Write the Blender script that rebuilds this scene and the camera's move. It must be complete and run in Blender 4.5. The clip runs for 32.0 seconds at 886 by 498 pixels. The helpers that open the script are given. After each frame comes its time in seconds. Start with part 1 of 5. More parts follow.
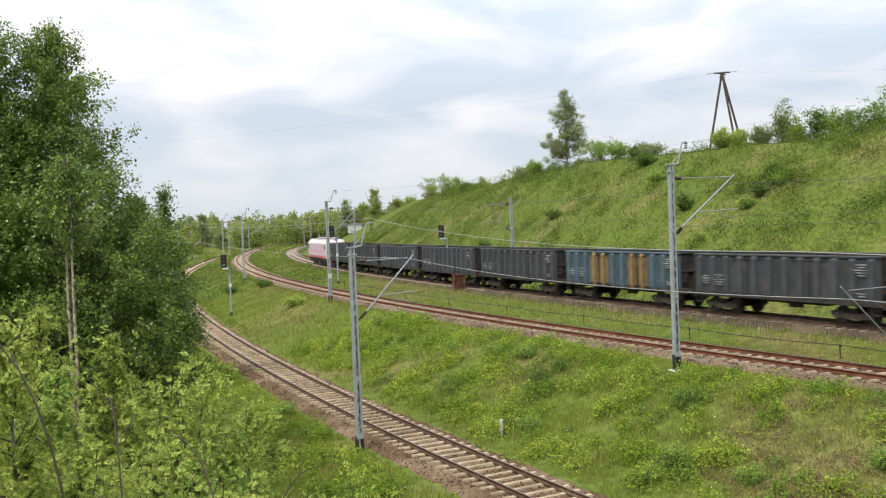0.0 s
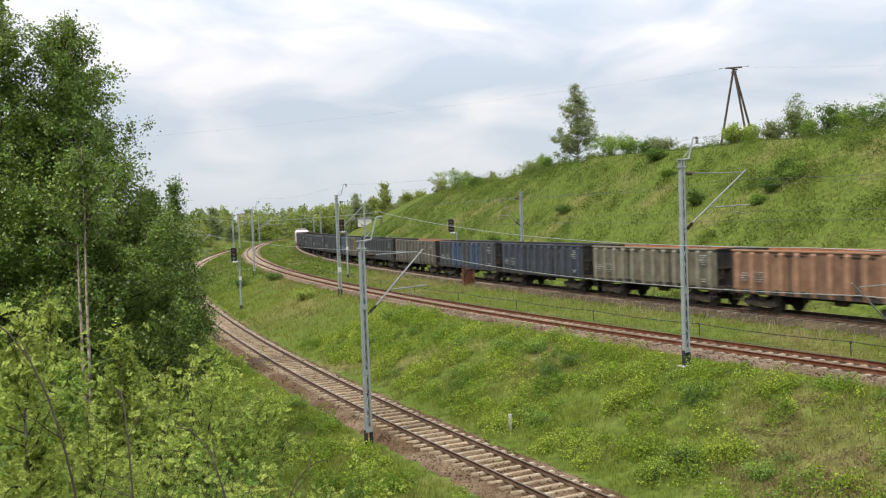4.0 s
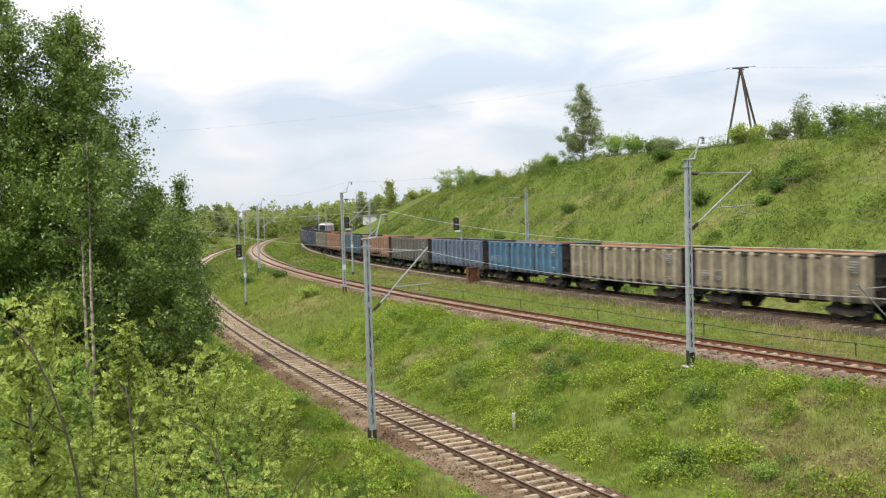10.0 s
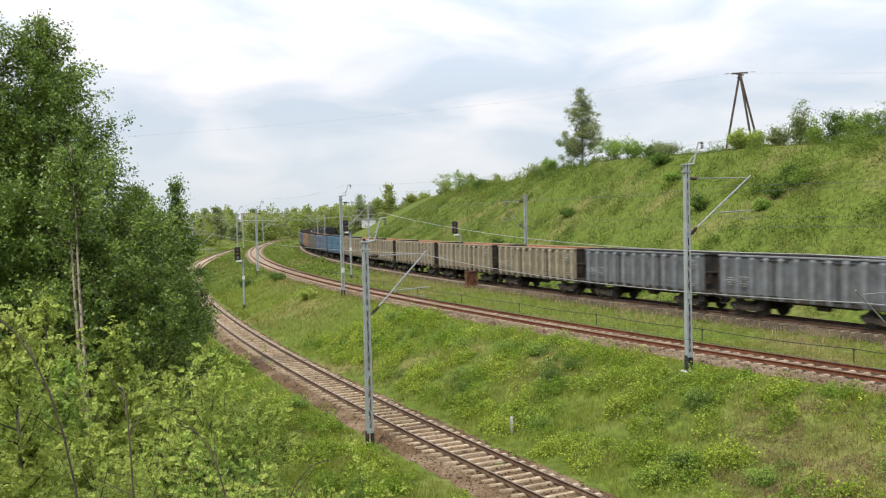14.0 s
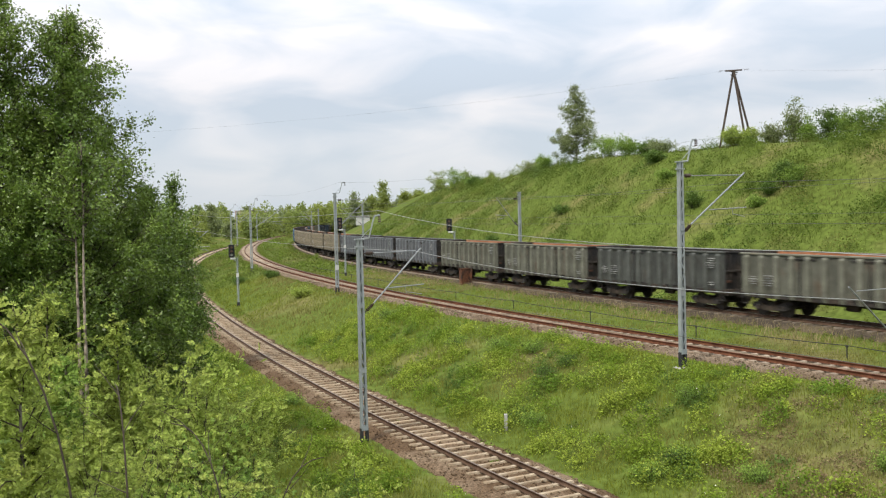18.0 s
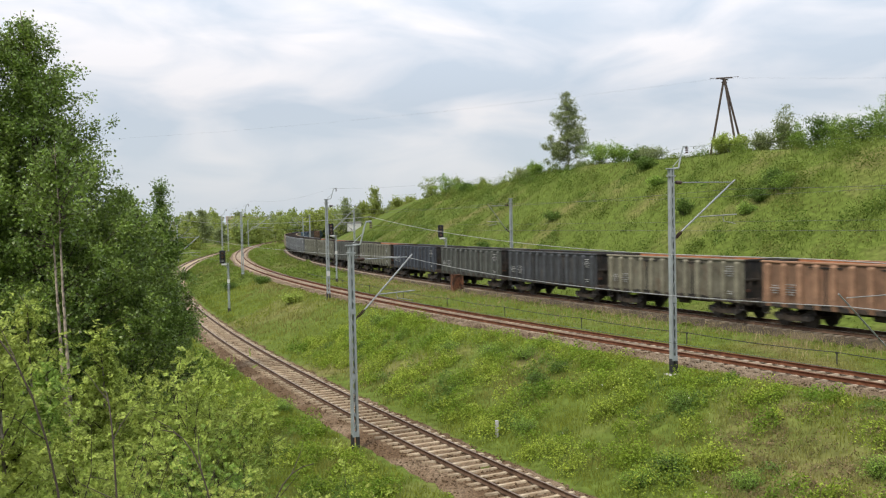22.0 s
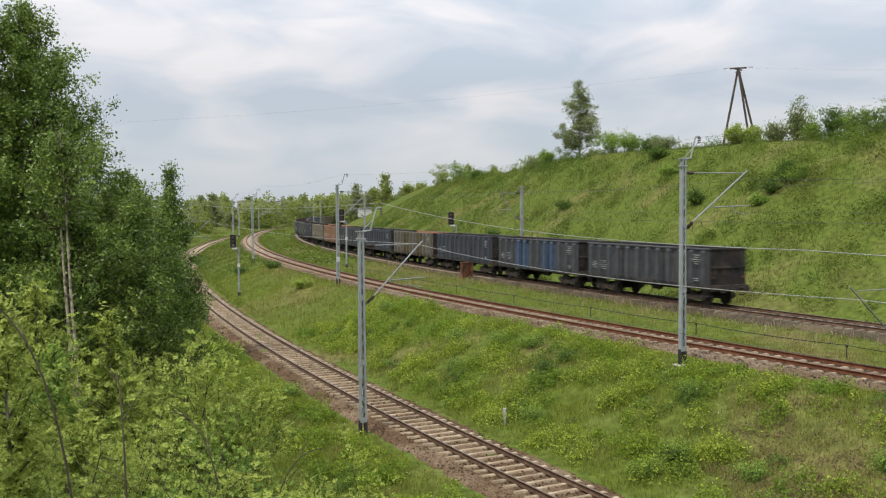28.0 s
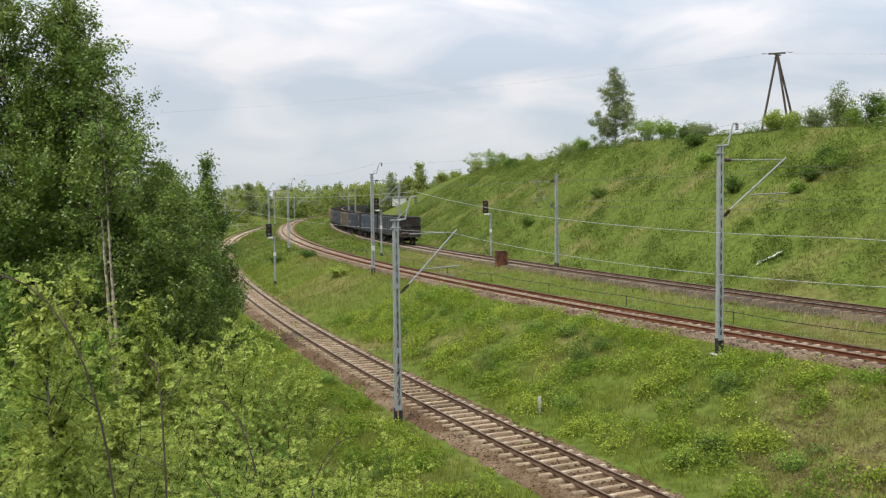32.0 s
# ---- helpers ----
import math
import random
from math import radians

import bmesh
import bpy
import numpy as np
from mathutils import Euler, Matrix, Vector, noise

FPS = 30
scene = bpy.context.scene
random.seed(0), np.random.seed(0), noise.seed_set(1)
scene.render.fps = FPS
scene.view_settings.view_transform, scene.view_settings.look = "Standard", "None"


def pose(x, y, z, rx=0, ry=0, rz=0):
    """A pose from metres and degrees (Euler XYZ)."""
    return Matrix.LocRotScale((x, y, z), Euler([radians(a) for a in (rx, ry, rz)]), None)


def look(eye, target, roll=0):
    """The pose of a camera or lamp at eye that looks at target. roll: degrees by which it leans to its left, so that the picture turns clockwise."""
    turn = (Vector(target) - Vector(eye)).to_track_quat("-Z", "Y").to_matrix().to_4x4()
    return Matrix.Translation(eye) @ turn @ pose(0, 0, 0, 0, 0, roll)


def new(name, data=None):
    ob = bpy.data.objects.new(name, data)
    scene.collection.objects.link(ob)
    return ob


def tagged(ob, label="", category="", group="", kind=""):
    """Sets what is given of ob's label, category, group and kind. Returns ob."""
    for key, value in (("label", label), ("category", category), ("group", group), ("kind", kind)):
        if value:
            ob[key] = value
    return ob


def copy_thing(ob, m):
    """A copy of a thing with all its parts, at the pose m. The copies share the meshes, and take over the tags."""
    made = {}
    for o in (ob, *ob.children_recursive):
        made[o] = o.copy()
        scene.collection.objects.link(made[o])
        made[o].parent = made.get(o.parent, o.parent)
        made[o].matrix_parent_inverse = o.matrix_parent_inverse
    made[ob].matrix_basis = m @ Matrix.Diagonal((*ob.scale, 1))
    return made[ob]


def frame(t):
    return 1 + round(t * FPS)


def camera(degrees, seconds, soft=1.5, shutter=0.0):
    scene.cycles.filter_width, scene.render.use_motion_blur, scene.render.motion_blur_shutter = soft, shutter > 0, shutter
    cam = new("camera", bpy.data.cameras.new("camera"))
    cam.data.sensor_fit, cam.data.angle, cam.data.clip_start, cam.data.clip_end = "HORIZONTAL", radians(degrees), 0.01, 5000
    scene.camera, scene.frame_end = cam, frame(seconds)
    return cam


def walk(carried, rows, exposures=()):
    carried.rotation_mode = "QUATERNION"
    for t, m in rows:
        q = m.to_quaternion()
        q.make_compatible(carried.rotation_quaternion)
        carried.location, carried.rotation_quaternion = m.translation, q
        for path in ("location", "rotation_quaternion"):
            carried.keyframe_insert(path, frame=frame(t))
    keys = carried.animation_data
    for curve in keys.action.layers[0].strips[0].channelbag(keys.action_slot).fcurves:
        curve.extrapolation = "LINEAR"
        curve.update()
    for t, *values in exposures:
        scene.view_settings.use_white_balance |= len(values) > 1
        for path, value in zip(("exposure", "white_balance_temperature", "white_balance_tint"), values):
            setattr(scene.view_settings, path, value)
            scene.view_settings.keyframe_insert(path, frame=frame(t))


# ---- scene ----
cam = camera(50.3, 32.0, soft=1.2, shutter=0.5)
EYE_Z = 9.5
# seconds, heading, pitch and lean of a camera that stands in one place
TURNS = (
    (0, -2.671, -1.800, -2.315), (0.5, -2.464, -1.521, -2.579), (1, -2.269, -1.584, -2.720), (1.5, -2.284, -1.749, -2.894),
    (2, -2.417, -1.661, -2.668), (2.5, -2.399, -1.802, -2.204), (3, -2.095, -1.929, -2.030), (3.5, -2.079, -2.068, -2.009),
    (5.5, -1.968, -2.207, -2.232), (6, -1.835, -2.401, -2.122), (6.5, -1.811, -2.254, -1.905), (7, -1.476, -2.256, -2.074),
    (7.5, -1.586, -2.296, -2.187), (8, -1.760, -2.391, -2.113), (8.5, -1.677, -2.486, -1.786), (9, -1.571, -2.191, -1.735),
    (9.5, -1.585, -2.124, -1.600), (10, -1.770, -2.223, -1.623), (10.5, -1.903, -2.241, -1.803), (11, -2.082, -2.131, -1.945),
    (11.5, -1.986, -2.103, -1.919), (12, -1.827, -2.109, -1.989), (12.5, -1.990, -2.224, -1.798), (13, -2.033, -2.314, -1.719),
    (13.5, -2.016, -2.124, -1.560), (14, -1.855, -2.006, -1.330), (14.5, -1.901, -2.089, -1.382), (16.5, -2.014, -1.829, -1.386),
    (17, -1.896, -2.030, -1.415), (17.5, -1.981, -2.062, -1.357), (18, -2.198, -2.177, -1.367), (18.5, -2.347, -2.162, -1.004),
    (19, -2.740, -2.071, -0.875), (19.5, -2.654, -1.907, -0.741), (20, -2.701, -1.848, -0.892), (20.5, -2.596, -1.890, -1.006),
    (21, -2.633, -1.744, -1.046), (21.5, -2.616, -1.798, -1.282), (22, -2.728, -1.809, -1.231), (22.5, -2.571, -1.989, -1.155),
    (23, -2.582, -1.905, -0.854), (23.5, -2.486, -2.134, -0.721), (24, -2.639, -1.926, -0.700), (24.5, -2.431, -2.070, -0.616),
    (25, -2.311, -2.276, -0.660), (25.5, -2.382, -2.240, -0.709), (27.5, -2.284, -2.576, -0.701), (28, -2.107, -2.579, -0.462),
    (28.5, -2.028, -2.653, -0.755), (29, -1.798, -3.080, -0.716), (29.5, -1.530, -3.221, -0.659), (30, -1.190, -3.220, -0.640),
    (30.5, -0.934, -3.184, -0.668), (31, -0.733, -3.256, -0.592), (31.5, -0.518, -3.206, -0.567), (32, -0.000, -3.250, -0.685))
walk(cam, [(t, pose(0, 0, EYE_Z, 90 + pitch, 0, heading) @ pose(0, 0, 0, 0, 0, lean)) for t, heading, pitch, lean in TURNS],
     exposures=[(0, 0.18), (3, 0.08), (6, 0.1), (9, 0.2), (12, 0.3), (14, 0.19), (19, 0.07), (25, -0.1), (28, -0.14), (30, 0.01), (32, -0.01)])

# ---- world and sun ----
SUN_ELEVATION, SUN_AZIMUTH = radians(56), radians(218)
world = bpy.data.worlds.new("sky")
scene.world = world
world.use_nodes = True
wn, wl = world.node_tree.nodes, world.node_tree.links
wn.clear()
sky = wn.new("ShaderNodeTexSky")
sky.sky_type, sky.sun_disc, sky.sun_elevation, sky.sun_rotation = "NISHITA", False, SUN_ELEVATION, SUN_AZIMUTH
sky.air_density, sky.dust_density = 1.0, 2.0
sky_gain = wn.new("ShaderNodeMixRGB")
sky_gain.blend_type, sky_gain.inputs[0].default_value, sky_gain.inputs[2].default_value = "MULTIPLY", 1.0, (0.12, 0.12, 0.12, 1)
wl.new(sky.outputs[0], sky_gain.inputs[1])
coord = wn.new("ShaderNodeTexCoord")
stretch = wn.new("ShaderNodeMapping")
stretch.inputs["Scale"].default_value = (1.0, 1.0, 2.7)
stretch.inputs["Location"].default_value = (0.37, 1.9, 0.25)
wl.new(coord.outputs["Generated"], stretch.inputs[0])
clouds = wn.new("ShaderNodeTexNoise")
clouds.inputs["Scale"].default_value, clouds.inputs["Detail"].default_value, clouds.inputs["Roughness"].default_value = 7.0, 5, 0.46
clouds.inputs["Distortion"].default_value = 0.5
wl.new(stretch.outputs[0], clouds.inputs["Vector"])
cover = wn.new("ShaderNodeValToRGB")
cover.color_ramp.elements[0].position, cover.color_ramp.elements[0].color = 0.37, (0.615, 0.685, 0.78, 1)
cover.color_ramp.elements[1].position, cover.color_ramp.elements[1].color = 0.66, (0.95, 0.92, 0.935, 1)
mid = cover.color_ramp.elements.new(0.5)
mid.color = (0.755, 0.785, 0.85, 1)
wl.new(clouds.outputs[0], cover.inputs[0])
# an overcast sky grows brighter towards the zenith
split_way = wn.new("ShaderNodeSeparateXYZ")
wl.new(coord.outputs["Generated"], split_way.inputs[0])
zenith = wn.new("ShaderNodeMapRange")
for slot, v in zip(list(zenith.inputs)[1:5], (0.12, 0.9, 1.0, 2.7)):
    slot.default_value = v
wl.new(split_way.outputs[2], zenith.inputs[0])
# the cloud deck thins into one even grey-blue veil near the horizon
veil = wn.new("ShaderNodeMapRange")
for slot, v in zip(list(veil.inputs)[1:5], (0.0, 0.13, 0.85, 0.0)):
    slot.default_value = v
wl.new(split_way.outputs[2], veil.inputs[0])
low_sky = wn.new("ShaderNodeMixRGB")
low_sky.inputs[2].default_value = (0.63, 0.695, 0.755, 1)
wl.new(veil.outputs[0], low_sky.inputs[0])
wl.new(cover.outputs[0], low_sky.inputs[1])
overcast = wn.new("ShaderNodeMixRGB")
overcast.inputs[0].default_value = 0.88
wl.new(sky_gain.outputs[0], overcast.inputs[1])
wl.new(low_sky.outputs[0], overcast.inputs[2])
shine = wn.new("ShaderNodeBackground")
wl.new(zenith.outputs[0], shine.inputs[1])
wl.new(overcast.outputs[0], shine.inputs[0])
wl.new(shine.outputs[0], wn.new("ShaderNodeOutputWorld").inputs[0])

sun = new("sun", bpy.data.lights.new("sun", "SUN"))
sun.data.energy, sun.data.angle, sun.data.color = 4.2, radians(10), (1.0, 0.935, 0.8)
sun.matrix_world = look((math.sin(SUN_AZIMUTH) * math.cos(SUN_ELEVATION) * 300, math.cos(SUN_AZIMUTH) * math.cos(SUN_ELEVATION) * 300,
                         math.sin(SUN_ELEVATION) * 300), (0, 0, 0))


# ---- materials ----
def material(name, base, rough=0.8, metal=0.0, grain=0.0, grain_scale=8.0, tint=None, tint_scale=0.6, tint_low=0.45, tint_high=0.65,
             bump=0.0, bump_scale=20.0, per_piece=0.0, per_island=0.0, see_through=0.0, glow=None, spec=0.3):
    """A procedural surface: a base colour, grain at a fine scale, stains of a second colour at a coarse one, relief, and a spread of brightness from piece to piece."""
    m = bpy.data.materials.new(name)
    m.use_nodes = True
    n, l = m.node_tree.nodes, m.node_tree.links
    b = n["Principled BSDF"]
    b.inputs["Roughness"].default_value, b.inputs["Metallic"].default_value = rough, metal
    b.inputs["Specular IOR Level"].default_value = spec
    b.inputs["Base Color"].default_value = (*base, 1)
    where = n.new("ShaderNodeTexCoord").outputs["Object"]
    colour = None

    def noise_of(scale, detail=5):
        t = n.new("ShaderNodeTexNoise")
        t.inputs["Scale"].default_value, t.inputs["Detail"].default_value = scale, detail
        l.new(where, t.inputs["Vector"])
        return t.outputs[0]

    def mixed(kind, factor, one, two):
        x = n.new("ShaderNodeMixRGB")
        x.blend_type = kind
        for slot, value in zip(x.inputs, (factor, one, two)):
            if hasattr(value, "links"):
                l.new(value, slot)
            else:
                slot.default_value = value if isinstance(value, float) else (*value, 1)
        return x.outputs[0]

    def ranged(value, low, high, to_low, to_high):
        r = n.new("ShaderNodeMapRange")
        for slot, v in zip(list(r.inputs)[1:5], (low, high, to_low, to_high)):
            slot.default_value = v
        l.new(value, r.inputs[0])
        return r.outputs[0]

    colour = base
    if tint:
        colour = mixed("MIX", ranged(noise_of(tint_scale, 6), tint_low, tint_high, 0, 1), colour, tint)
    if grain:
        colour = mixed("MULTIPLY", 1.0, colour, ranged(noise_of(grain_scale), 0.3, 0.7, 1 - grain, 1 + grain))
    if per_piece:
        colour = mixed("MULTIPLY", 1.0, colour, ranged(n.new("ShaderNodeObjectInfo").outputs["Random"], 0, 1, 1 - per_piece, 1 + per_piece))
    if per_island:
        colour = mixed("MULTIPLY", 1.0, colour, ranged(n.new("ShaderNodeNewGeometry").outputs["Random Per Island"], 0, 1, 1 - per_island, 1 + per_island))
    if hasattr(colour, "links"):
        l.new(colour, b.inputs["Base Color"])
    if bump:
        r = n.new("ShaderNodeBump")
        r.inputs["Strength"].default_value, r.inputs["Distance"].default_value = bump, 0.05
        l.new(noise_of(bump_scale), r.inputs["Height"])
        l.new(r.outputs[0], b.inputs["Normal"])
    if see_through:
        thin = n.new("ShaderNodeBsdfTranslucent")
        if hasattr(colour, "links"):
            l.new(colour, thin.inputs[0])
        else:
            thin.inputs[0].default_value = (*base, 1)
        both = n.new("ShaderNodeMixShader")
        both.inputs[0].default_value = see_through
        l.new(b.outputs[0], both.inputs[1])
        l.new(thin.outputs[0], both.inputs[2])
        l.new(both.outputs[0], n["Material Output"].inputs[0])
    if glow:
        b.inputs["Emission Color"].default_value, b.inputs["Emission Strength"].default_value = (*glow[:3], 1), glow[3]
    return m


GROUND = material("meadow", (0.07, 0.094, 0.019), 0.95, grain=0.35, grain_scale=2.2, tint=(0.13, 0.108, 0.048), tint_scale=0.12, tint_low=0.52, tint_high=0.75, bump=0.6, bump_scale=3, spec=0.02)
BALLAST = material("ballast", (0.083, 0.054, 0.032), 0.95, grain=0.55, grain_scale=13, tint=(0.145, 0.105, 0.07), tint_scale=0.45, bump=1.0, bump_scale=15, spec=0.05)
BALLAST_STONE = material("ballast_stone", (0.1, 0.072, 0.047), 0.95, grain=0.55, grain_scale=13, tint=(0.15, 0.115, 0.082), tint_scale=0.5, bump=1.0, bump_scale=15, spec=0.05)
BALLAST_DARK = material("ballast_brown", (0.052, 0.042, 0.031), 0.95, grain=0.5, grain_scale=14, tint=(0.09, 0.072, 0.046), tint_scale=0.5, bump=1.0, bump_scale=16, spec=0.05)
RAIL_RUST = material("rusty_rail", (0.075, 0.029, 0.015), 0.75, grain=0.3, grain_scale=5, tint=(0.11, 0.045, 0.024), tint_scale=1.2, spec=0.1)
RAIL_BROWN = material("brown_rail", (0.07, 0.042, 0.028), 0.7, grain=0.3, grain_scale=5, tint=(0.1, 0.064, 0.044), tint_scale=1.2, spec=0.1)
HEAD_RUST = material("rusty_rail_head", (0.085, 0.04, 0.024), 0.6, grain=0.25, spec=0.1)
HEAD_BROWN = material("dull_rail_head", (0.115, 0.085, 0.065), 0.5, metal=0.3, grain=0.2)
HEAD_WORN = material("worn_rail_head", (0.192, 0.1856, 0.1792), 0.4, metal=0.6, grain=0.2)
SLEEPER = material("concrete_sleeper", (0.3, 0.245, 0.175), 0.9, grain=0.25, grain_scale=9, tint=(0.19, 0.14, 0.09), tint_scale=1.5, per_piece=0.2, bump=0.2, spec=0.1)
SLEEPER_PALE = material("pale_sleeper", (0.28, 0.23, 0.175), 0.9, grain=0.2, grain_scale=9, tint=(0.15, 0.105, 0.07), tint_scale=1.5, per_piece=0.2, bump=0.2, spec=0.1)
SLEEPER_DARK = material("dark_sleeper", (0.1536, 0.128, 0.1024), 0.9, grain=0.25, grain_scale=9, per_piece=0.4, spec=0.1)
MAST = material("galvanised_paint", (0.235, 0.262, 0.268), 0.55, metal=0.15, grain=0.12, grain_scale=3, tint=(0.2112, 0.224, 0.2176), tint_scale=1.1)
BITUMEN = material("black_base_paint", (0.02, 0.02, 0.022), 0.6, grain=0.2)
STEEL = material("dull_steel", (0.2176, 0.2304, 0.2368), 0.5, metal=0.5, grain=0.15)
WIRE = material("weathered_wire", (0.0832, 0.0896, 0.0832), 0.5, metal=0.5)
WIRE_PALE = material("bare_wire", (0.2688, 0.2752, 0.2688), 0.45, metal=0.4)
PORCELAIN = material("brown_porcelain", (0.045, 0.03, 0.024), 0.25)
CONCRETE = material("pale_concrete", (0.32, 0.3136, 0.2944), 0.9, grain=0.15, grain_scale=6, tint=(0.2304, 0.224, 0.2048), tint_scale=2)
BLACK = material("matt_black", (0.015, 0.015, 0.016), 0.6)
LENS = material("signal_lens", (0.24, 0.14, 0.11), 0.2)
LENS_PALE = material("pale_signal_lens", (0.384, 0.3712, 0.352), 0.2)
WHITE = material("white_enamel", (0.42, 0.42, 0.41), 0.5, grain=0.06)
RUST = material("rusted_cabinet", (0.1, 0.04, 0.02), 0.85, grain=0.5, grain_scale=5, tint=(0.03, 0.018, 0.013), tint_scale=1.8, bump=0.4)


# ---- kit ----
def part(name, bm, mat, parent, label=""):
    """Links a bmesh or a mesh as one mesh object under a thing or a part."""
    if isinstance(bm, bmesh.types.BMesh):
        me = bpy.data.meshes.new(name)
        bm.to_mesh(me)
        bm.free()
    else:
        me = bm
    if mat and not me.materials:
        me.materials.append(mat)
    ob = new(name, me)
    ob.parent = parent
    return tagged(ob, label)


def thing(name, label, category, m=None, group="", kind=""):
    ob = new(name)
    ob.empty_display_size = 0.2
    if m is not None:
        ob.matrix_basis = m
    return tagged(ob, label, category, group, kind)


def box(bm, centre, size, turn=None, bevel=0.0, slot=0):
    m = Matrix.Translation(centre) @ (turn or Matrix()) @ Matrix.Diagonal((*size, 1))
    made = bmesh.ops.create_cube(bm, size=1, matrix=m)["verts"]
    faces = {f for v in made for f in v.link_faces}
    for f in faces:
        f.material_index = slot
    if bevel:
        edges = {e for v in made for e in v.link_edges}
        bmesh.ops.bevel(bm, geom=list(edges), offset=bevel, segments=1, affect="EDGES")
    return bm


def boxes(rows, bevel=0.0):
    bm = bmesh.new()
    for centre, size, *turn in rows:
        box(bm, centre, size, turn[0] if turn else None, bevel)
    return bm


def rod(bm, a, b, r, r2=None, sides=8):
    """A round bar from a to b."""
    a, b = Vector(a), Vector(b)
    m = Matrix.Translation((a + b) / 2) @ (b - a).to_track_quat("Z", "Y").to_matrix().to_4x4()
    bmesh.ops.create_cone(bm, cap_ends=True, segments=sides, radius1=r, radius2=r if r2 is None else r2, depth=(b - a).length, matrix=m)
    return bm


def rods(rows, sides=8):
    bm = bmesh.new()
    for a, b, r in rows:
        rod(bm, a, b, r, sides=sides)
    return bm


def mesh_of(name, verts, faces):
    """A mesh from arrays in which every face has the same number of corners."""
    verts, faces = np.asarray(verts, np.float32), np.asarray(faces, np.int32)
    me = bpy.data.meshes.new(name)
    me.vertices.add(len(verts))
    me.vertices.foreach_set("co", verts.ravel())
    me.loops.add(faces.size)
    me.loops.foreach_set("vertex_index", faces.ravel())
    me.polygons.add(len(faces))
    me.polygons.foreach_set("loop_start", np.arange(0, faces.size, faces.shape[1], dtype=np.int32))
    me.update(calc_edges=True)
    return me


def tube(points, radii, sides=7, closed=False):
    """Verts and quads of a tapering tube along points."""
    P = np.asarray(points, float)
    T = np.gradient(P, axis=0)
    T /= np.linalg.norm(T, axis=1)[:, None] + 1e-9
    ref = np.where(np.abs(T[:, 2:3]) > 0.9, np.array([[1.0, 0, 0]]), np.array([[0, 0, 1.0]]))
    U = np.cross(T, ref)
    U /= np.linalg.norm(U, axis=1)[:, None] + 1e-9
    V = np.cross(T, U)
    a = np.linspace(0, 2 * np.pi, sides, endpoint=False)
    R = np.broadcast_to(np.asarray(radii, float), (len(P),))
    verts = (P[:, None] + R[:, None, None] * (np.cos(a)[None, :, None] * U[:, None] + np.sin(a)[None, :, None] * V[:, None])).reshape(-1, 3)
    i, j = np.meshgrid(np.arange(len(P) - 1), np.arange(sides), indexing="ij")
    k = (j + 1) % sides
    return verts, np.stack([i * sides + j, i * sides + k, (i + 1) * sides + k, (i + 1) * sides + j], -1).reshape(-1, 4)


def joined(pieces):
    verts, faces, at = [], [], 0
    for v, f in pieces:
        verts.append(v)
        faces.append(f + at)
        at += len(v)
    return np.concatenate(verts), np.concatenate(faces)


# ---- the three tracks ----
def line_of(x0, y0, z0, slope, heading, bends, back, ahead=540):
    """Centre line at rail height, a row a metre: way along it, x, y, z and heading. bends: curvature in 1/km every 60 m."""
    s = np.arange(0, ahead + 1.0)
    k = np.interp(s, np.arange(len(bends)) * 60.0, bends) * 1e-3
    th = heading + np.concatenate([[0], np.cumsum((k[1:] + k[:-1]) / 2)])
    m = (th[1:] + th[:-1]) / 2
    x, y = x0 + np.concatenate([[0], np.cumsum(np.cos(m))]), y0 + np.concatenate([[0], np.cumsum(np.sin(m))])
    b = -np.arange(back, 0, -1.0)
    rows = [np.concatenate(p) for p in ((b, s), (x0 + b * np.cos(heading), x), (y0 + b * np.sin(heading), y),
                                        (np.full(len(b), z0), z0 + slope * s), (np.full(len(b), heading), th))]
    return np.stack(rows)


LOWER = line_of(8.19, 22.35, 0.546, 0.00639, 2.037, (-2.69, -1.68, -1.75, -1.88, -1.93, -1.96, -1.98, -1.98, -1.99, -1.99), 80)
UPPER = line_of(33.04, 7.21, 3.243, -0.0003, 2.129, (-2.53, -2.35, -1.90, -1.39, -1.27, -1.24, -1.23, -1.22, -1.22, -1.21), 120)
FREIGHT = line_of(55.19, -17.84, 3.608, -0.00144, 2.095, (-1.41, -1.56, -1.74, -1.63, -1.54, -1.75, -1.87, -1.94, -1.97, -2.0), 660, 800)


def along(line, s, d=0.0, up=0.0):
    """x, y, z and heading at s metres along a line, d metres to its right."""
    x, y, z, th = (float(np.interp(s, line[0], line[i])) for i in (1, 2, 3, 4))
    return x + d * math.sin(th), y - d * math.cos(th), z + up, th


def beside(line, x, y):
    """Way along, signed distance to the right and rail height of a line for arrays of places."""
    p = line[:, ::3]
    s, d, z = np.empty(x.shape), np.empty(x.shape), np.empty(x.shape)
    for a in range(0, len(x), 20000):
        c = slice(a, a + 20000)
        j = ((x[c, None] - p[1]) ** 2 + (y[c, None] - p[2]) ** 2).argmin(1)
        dx, dy, th = x[c] - p[1][j], y[c] - p[2][j], p[4][j]
        s[c] = p[0][j] + dx * np.cos(th) + dy * np.sin(th)
        d[c] = dx * np.sin(th) - dy * np.cos(th)
        z[c] = p[3][j]
    return s, d, z


